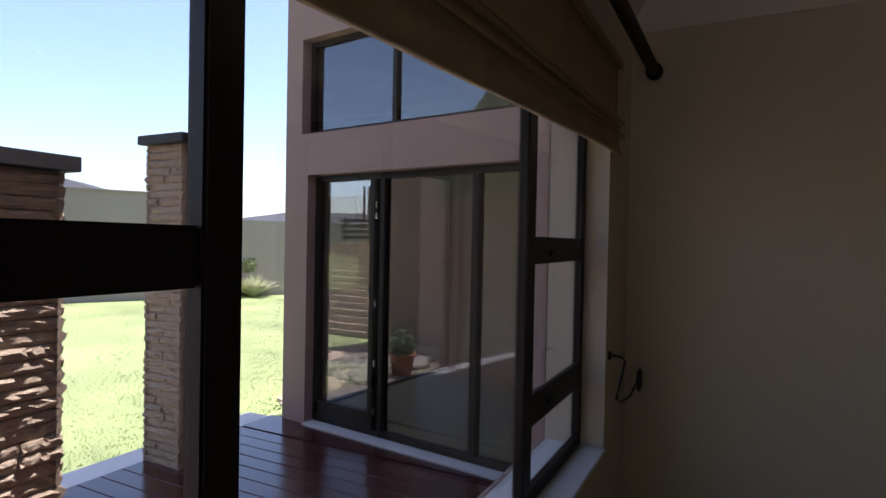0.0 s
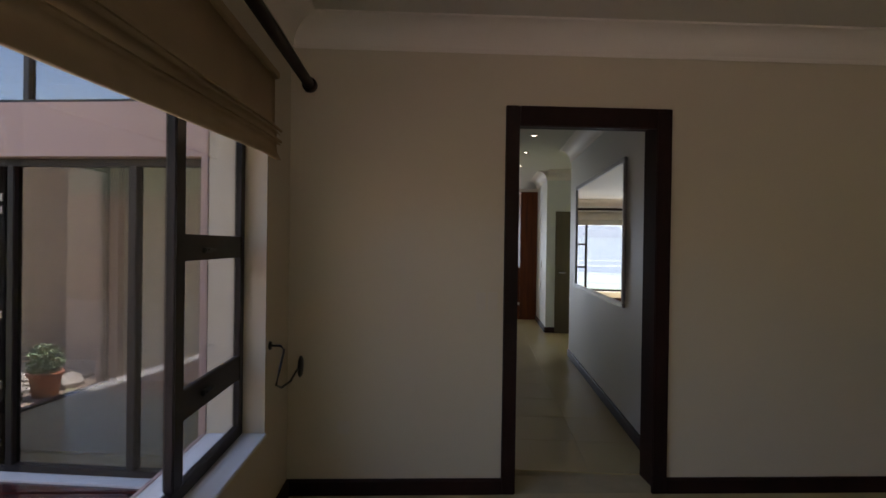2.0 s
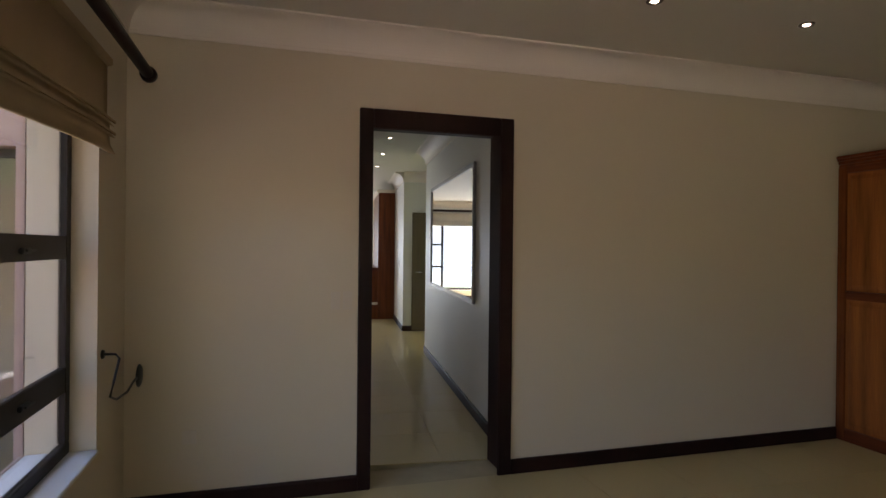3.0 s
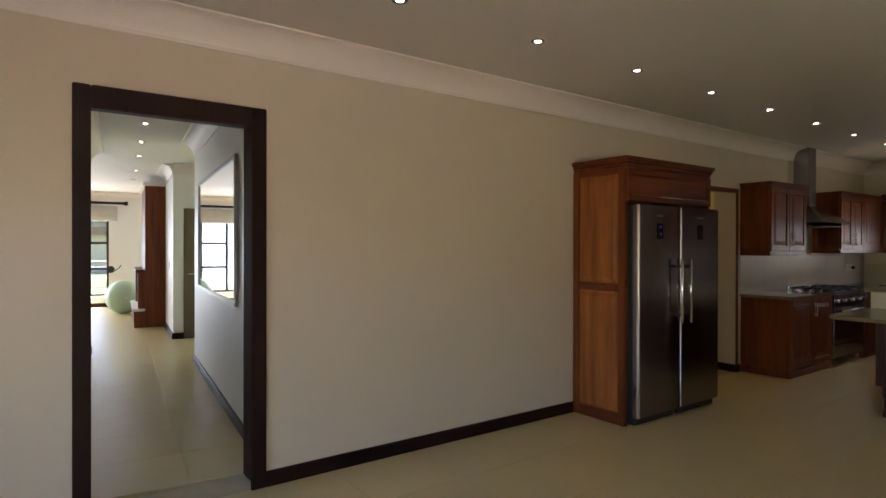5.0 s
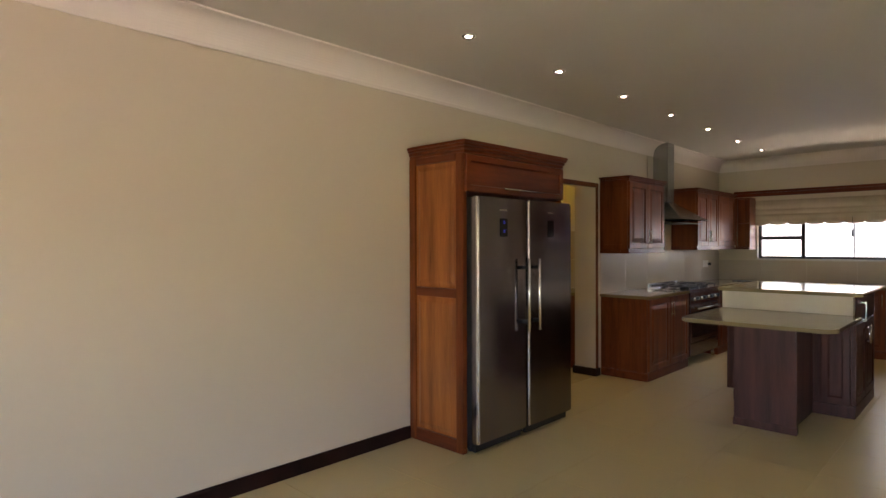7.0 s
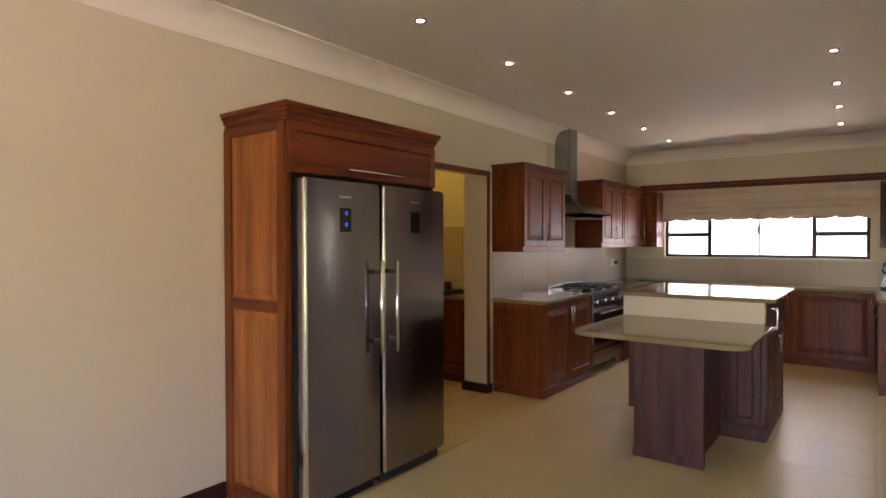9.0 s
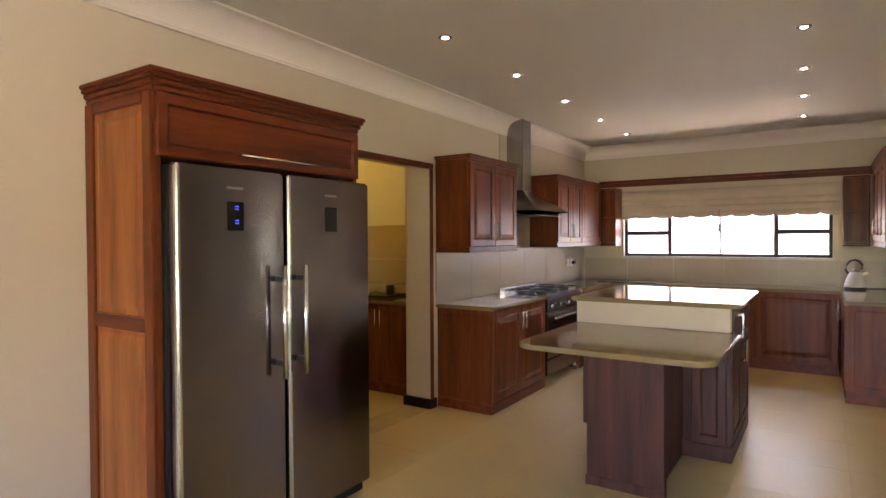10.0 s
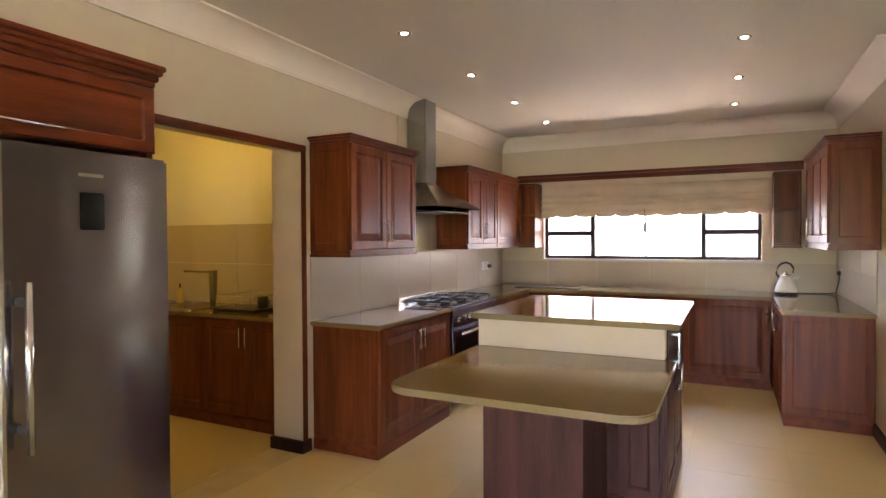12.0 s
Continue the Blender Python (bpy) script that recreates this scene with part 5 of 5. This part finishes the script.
part("post", rod((-5.6, 8.9, -0.16), (-5.6, 8.9, 0.22), 0.025, 8), M_BLACK, sp)
part("head", rod((-5.75, 8.85, 0.22), (-5.45, 8.95, 0.24), 0.03, 8), M_BLACK, sp)

po = thing("flower_pot", (-2.56, 7.15, -0.16), "terracotta pot with a small green shrub", "plant pot")
part("pot", lathe([(0.10, 0.0), (0.115, 0.01), (0.145, 0.22), (0.165, 0.23), (0.168, 0.27), (0.145, 0.27), (0.135, 0.23)], (-2.56, 7.15, -0.16), 24), surface("terracotta", (0.36, 0.13, 0.06), 0.8, var=0.15, scale=6, fine=80, bump=0.2), po, smooth=True)
part("shrub", leaf_ball((-2.56, 7.15, 0.22), 0.17, 500, 0.03, 9), surface("grey green leaves", (0.16, 0.24, 0.12), 0.6, var=0.3, scale=14, fine=60), po)
rnd = random.Random(5)
bm = bmesh.new()
for _ in range(150):
    p = Vector((rnd.uniform(-3.6, -2.5), rnd.uniform(6.5, 8.6), -0.13))
    if (p - Vector((-2.56, 7.15, -0.15))).length < 0.25:
        continue
    s = rnd.uniform(0.06, 0.15)
    r = bmesh.ops.create_icosphere(bm, subdivisions=1, radius=s)
    for v in r["verts"]:
        v.co = Vector((v.co.x * rnd.uniform(0.9, 1.2), v.co.y, v.co.z * 0.6)) * (1 + 0.18 * noise.noise(v.co * 9 + p)) + p
tagged(part("garden_stones", bm, surface("grey river stone", (0.22, 0.20, 0.17), 0.8, var=0.3, scale=4, fine=60, bump=0.3)), "loose grey garden stones beside the window", "stones", kind="stuff")
wall("courtyard_wall", "x", 9.0, 9.2, -4.05, -1.6, -0.2, 3.4, M_FACADE, label="mauve brown rendered courtyard wall")

# retaining wall with a slatted fence on top
rt = thing("retaining_wall", (-5.8, 9.1, -0.16), "battered tan sandstone bank wall, sunlit", "retaining wall")
rnd = random.Random(8)
bm = bmesh.new()
for k in range(15):
    x = -6.1
    while x < -4.1:
        w = min(rnd.uniform(0.2, 0.5), -4.055 - x)
        o = rnd.uniform(0, 0.05)
        add_box(bm, x, 9.06 + 0.09 * k - o, -0.16 + k * 0.104, x + w - 0.008, 11.6, -0.16 + k * 0.104 + 0.098)
        x += w
st_ = part("stonework", bm, M_LEDGE, rt)
tagged(st_, kind="stuff")
fe = thing("slatted_fence", (-5.8, 10.6, 1.394), "dark timber slatted fence on the bank wall", "fence")
for z in (1.47, 1.58, 1.69, 1.80):
    part("slat", box(-6.1, 10.55, z, -4.2, 10.575, z + 0.06), M_DARK, fe)
for i in range(3):
    part("post", box(-6.05 + 0.85 * i, 10.576, 1.394, -5.99 + 0.85 * i, 10.63, 1.88), M_DARK, fe)
pk = thing("picket_fence", (-5.8, 11.3, 1.394), "grey upright picket fence above the bank wall", "fence")
for z in (1.95, 2.45):
    part("rail", box(-6.1, 11.29, z, -4.2, 11.31, z + 0.045), M_BARK, pk)
for i in range(15):
    part("picket", box(-6.08 + 0.125 * i, 11.262, 1.394, -6.03 + 0.125 * i, 11.288, 2.58, 0.004), M_BARK, pk)
rnd = random.Random(12)
bm = bmesh.new()
for _ in range(170):
    p = Vector((rnd.uniform(-4.5, -2.75), rnd.uniform(5.5, 7.9), -0.15))
    s = rnd.uniform(0.07, 0.17)
    if p.x < -2.55 - (p.y - 5.1) * 0.8 or (p - Vector((-2.56, 7.15, -0.15))).length < 0.3:
        continue
    r = bmesh.ops.create_icosphere(bm, subdivisions=1, radius=s)
    for v in r["verts"]:
        v.co = Vector((v.co.x * rnd.uniform(0.9, 1.2), v.co.y, v.co.z * 0.3)) * (1 + 0.2 * noise.noise(v.co * 7 + p)) + p
tagged(part("stepping_stones", bm, M_LEDGE), "flat pale sandstone pieces laid in the bed", "stones", kind="stuff")


# neighbours, hills and the town
def house(x, y, w, d, h, roof, turn, label):
    m = pose(x, y, -0.2, 0, 0, turn)
    c = thing("house", (x, y, -0.2), label, "house", "neighbouring houses")
    part("wall", box(-w / 2, -d / 2, 0, w / 2, d / 2, h, m=m), M_GARDENWALL, c)
    bm = bmesh.new()
    e = 0.5
    v = [bm.verts.new(p) for p in ((-w / 2 - e, -d / 2 - e, h), (w / 2 + e, -d / 2 - e, h), (w / 2 + e, d / 2 + e, h), (-w / 2 - e, d / 2 + e, h), (-w / 5, 0, h + roof), (w / 5, 0, h + roof))]
    for f in ((0, 1, 5, 4), (1, 2, 5), (2, 3, 4, 5), (3, 0, 4), (3, 2, 1, 0)):
        bm.faces.new([v[i] for i in f])
    part("roof", moved(bm, m), M_CAP, c, "dark tiled hip roof")
    for k in (-0.28, 0.0, 0.28):
        part("window", box(w * k - 0.5, -d / 2 - 0.03, 0.9, w * k + 0.5, -d / 2 + 0.02, 2.0, m=m), M_SCREEN, c)
    return c


house(-22.5, 30.5, 12, 9, 2.3, 1.0, 25, "low house with a dark roof behind the garden wall")
house(-33, 21.0, 10, 8, 3.4, 1.3, -50, "low house with a dark roof behind the tall wall")
# Aerial haze is mixed into the pale blue of the far hills.
M_HILL_HAZE = surface("distant hill with haze in its colour", (0.30, 0.36, 0.42), 1.0, var=0.12, scale=0.01, fine=0.2, bump=0)
M_BUSHLAND = surface("wooded slope", (0.075, 0.085, 0.05), 1.0, var=0.5, scale=0.25, fine=2.5, bump=1.0, dist=0.6)


def ridge(name, cx, cy, length, turn, h, material, label, seed, depth=120, rows=7):
    bm = bmesh.new()
    n = 60
    grid = []
    for k in range(rows):
        s = k / (rows - 1)
        row = []
        for i in range(n + 1):
            u = i / n
            top = h * (0.55 + 0.45 * noise.fractal(Vector((u * 6 + seed, s * 1.5, 0)), 1.0, 2.0, 4)) * math.sin(math.pi * u) ** 0.5
            row.append(bm.verts.new(((u - 0.5) * length, s * depth, -0.5 + top * s ** 0.8)))
        grid.append(row)
    for a, b in zip(grid, grid[1:]):
        for i in range(n):
            bm.faces.new((a[i], a[i + 1], b[i + 1], b[i]))
    ob = part(name, moved(bm, pose(cx, cy, 0, 0, 0, turn)), material, smooth=True)
    return tagged(ob, label, "hill", kind="structure")


ridge("backdrop_mountain", -320, 240, 500, 55, 40, M_HILL_HAZE, "distant mountain, haze in its pale blue colour", 3)
ridge("backdrop_hills", 20, 380, 900, 0, 42, M_HILL_HAZE, "hills beyond the town, haze in their blue colour", 7)
ridge("backdrop_slope", 0, -26, 160, 180, 75, M_BUSHLAND, "wooded slope behind the house", 11, 60, 14)
rnd = random.Random(21)
bm, bm2, bm3 = bmesh.new(), bmesh.new(), bmesh.new()
for _ in range(280):
    y = rnd.uniform(110, 370)
    x = rnd.uniform(-0.55, 0.35) * y
    w, d, h = rnd.uniform(6, 14), rnd.uniform(6, 10), rnd.uniform(2.8, 5.5)
    t_ = pose(x, y, -0.2, 0, 0, rnd.uniform(0, 90))
    add_box(bm, -w / 2, -d / 2, 0, w / 2, d / 2, h, m=t_)
    add_prism(bm2, [(-w / 2 - 0.4, -d / 2 - 0.4), (w / 2 + 0.4, -d / 2 - 0.4), (w / 2 + 0.4, d / 2 + 0.4), (-w / 2 - 0.4, d / 2 + 0.4)], h, h + 0.8, t_)
for _ in range(260):
    y = rnd.uniform(120, 350)
    x = rnd.uniform(-0.55, 0.35) * y
    s = rnd.uniform(1.5, 3.6)
    r = bmesh.ops.create_icosphere(bm3, subdivisions=2, radius=s)
    for v in r["verts"]:
        v.co = v.co * (1 + 0.5 * noise.noise(v.co * 1.3 + Vector((x, y, 0)))) + Vector((x, y, s * 0.6))
for _ in range(420):
    y = rnd.uniform(42, 120)
    x = rnd.uniform(-0.62, 0.3) * y
    s = rnd.uniform(1.0, 2.3)
    if rnd.random() < 0.14:
        t_ = pose(x, y, -0.2, 0, 0, rnd.uniform(0, 90))
        add_box(bm, -4, -3, 0, 4, 3, 2.3, m=t_)
        add_prism(bm2, [(-4.4, -3.4), (4.4, -3.4), (4.4, 3.4), (-4.4, 3.4)], 2.3, 2.8, t_)
        continue
    r = bmesh.ops.create_icosphere(bm3, subdivisions=2, radius=s)
    for v in r["verts"]:
        v.co = v.co * (1 + 0.5 * noise.noise(v.co * 1.3 + Vector((x, y, 0)))) + Vector((x, y, s * 0.5))
tagged(part("town_houses", bm, surface("town walls", (0.62, 0.58, 0.52), 0.9, var=0.3, scale=0.05, fine=2, bump=0)), "many pale houses of the town far off", "town", kind="stuff")
tagged(part("town_roofs", bm2, surface("town roofs", (0.30, 0.20, 0.16), 0.9, var=0.4, scale=0.05, fine=2, bump=0)), "brown and grey roofs of the town", "town", kind="stuff")
tagged(part("town_trees", bm3, M_BUSHLAND), "dark green trees among the houses", "trees", kind="stuff")
# pale wall outside the kitchen window
wall("wall_neighbour", "y", 15.6, 15.9, -6, 12, -0.2, 4.2, surface("sunlit pale render", (0.80, 0.77, 0.70), 0.9, var=0.05, scale=0.8, fine=60, bump=0.2), label="sunlit pale boundary wall outside the kitchen")

# grass near the deck
rnd = random.Random(31)
co, fa = [], []
for _ in range(60000):
    y = rnd.uniform(1.5, 13.0)
    x = -2.8 - (rnd.random() ** 1.6) * 8.5
    h, a = rnd.uniform(0.010, 0.028), rnd.uniform(0, 6.28)
    dx, dy = 0.004 * math.cos(a), 0.004 * math.sin(a)
    k = len(co)
    co += [(x - dx, y - dy, -0.162), (x + dx, y + dy, -0.162), (x + rnd.uniform(-0.02, 0.02), y + rnd.uniform(-0.02, 0.02), -0.162 + h)]
    fa.append((k, k + 1, k + 2))
me = bpy.data.meshes.new("grass")
me.from_pydata(co, [], fa)
me.materials.append(surface("grass blades", (0.255, 0.325, 0.11), 0.7, var=0.4, scale=1.2, fine=30, bump=0))
tagged(new("grass", me), "short sunlit lawn grass", "grass", kind="stuff")

# ---- pieces: deck boards, tiles ----
M_PLANK = wood("red brown deck board", (0.040, 0.011, 0.009), (0.10, 0.026, 0.019), (0.6, 6, 6), 0.22, 0.5, 0.08)
deck = thing("deck", (-1.1, 1.3, -0.16), "red brown timber deck of long boards", "deck", kind="structure")
part("joists", box(-2.48, -2.1, -0.16, 0.187, 4.58, -0.085), M_MORTAR, deck)


def piece(name, sx, sy, sz, bevel, material):
    bm = box(0, 0, 0, sx, sy, sz)
    es = [e for e in bm.edges if e.verts[0].co.z > sz * 0.9 and e.verts[1].co.z > sz * 0.9]
    bmesh.ops.bevel(bm, geom=es, offset=bevel, segments=1, affect="EDGES")
    bmesh.ops.recalc_face_normals(bm, faces=bm.faces)
    me = bpy.data.meshes.new(name)
    bm.to_mesh(me)
    bm.free()
    me.materials.append(material)
    return me


def lay(name, me, parent, at, m=None):
    ob = new(name, me)
    ob.parent = parent
    p = Matrix.Translation(-ORIGIN.get(parent, Vector())) @ (m or Matrix()) @ Matrix.Translation(at)
    ob.matrix_basis = p
    return ob


pm = piece("board", 2.69, 0.136, 0.034, 0.003, M_PLANK)
y = -2.1
while y < 4.45:
    lay("board", pm, deck, (-2.50, y, -0.084))
    y += 0.142
part("wedge_board", add_prism(bmesh.new(), [(-2.50, 4.595), (0.12, 4.595), (-2.50, 4.93)], -0.16, -0.05), M_PLANK, deck)
tagged(part("deck_edging", box(-2.76, -2.1, -0.2, -2.51, 4.92, -0.06, 0.008), M_SILL), "white concrete edging of the deck", "edging", kind="structure")

TS = 0.6
tm = piece("tile", TS - 0.0025, TS - 0.0025, 0.008, 0.0007, M_TILE)
fl_main = bpy.data.objects["floor"]
for i in range(20):
    for k in range(11):
        x, y = 0.16 + i * TS, -2.18 + k * TS
        if x + TS < XW or x > XE or (x > XJ and y + TS < YR):
            continue
        lay("tile", tm, fl_main, (x, y, -0.008))
fl_hall = bpy.data.objects["floor_hall"]
for i in range(7):
    for k in range(20):
        lay("tile", tm, fl_hall, (-3.45 + i * TS, -0.0 + k * TS, -0.008), HALL)

# splashback tiles
sn = thing("splashback_north", (10.2, YN, 0.908), "pale glazed tiles behind the stove", "splashback", kind="structure")
for j, (z0, z1) in enumerate(((0.911, 1.354), (1.356, 1.80), (1.802, 2.20), (2.202, 2.60))):
    x = 8.35
    while x < 12.13:
        if not (z0 > 1.3 and not 9.27 < x + 0.2 < 10.3):
            w = min(0.598, 12.135 - x)
            part("tile", box(x, YN - 0.009, z0, x + w, YN + 0.0005, z1, 0.001), M_SPLASH, sn)
        x += 0.60
se = thing("splashback_east", (XE, 2.6, 0.908), "pale glazed tiles under the window", "splashback", kind="structure")
y = YR + 0.012
while y < YN - 0.02:
    w = min(0.596, YN - 0.012 - y)
    part("tile", box(XE - 0.009, y, 0.911, XE + 0.0005, y + w, 1.205, 0.001), M_SPLASH, se)
    y += 0.60
sr = thing("splashback_side", (11.3, YR, 0.908), "pale glazed tiles beside the kettle", "splashback", kind="structure")
for z0, z1 in ((0.911, 1.19), (1.194, 1.375)):
    for x in (10.35, 10.95, 11.55):
        part("tile", box(x, YR - 0.0005, z0, x + 0.596, YR + 0.009, z1, 0.001), M_SPLASH, sr)
ss = thing("splashback_scullery", (9.1, 5.5, 0.89), "beige glazed tiles behind the scullery sink", "splashback", kind="structure")
for z0, z1 in ((0.895, 1.26), (1.264, 1.63)):
    y = 4.69
    while y < 7.38:
        part("tile", box(9.091, y, z0, 9.1005, min(y + 0.596, 7.395), z1, 0.001), M_SPLASH, ss)
        y += 0.60
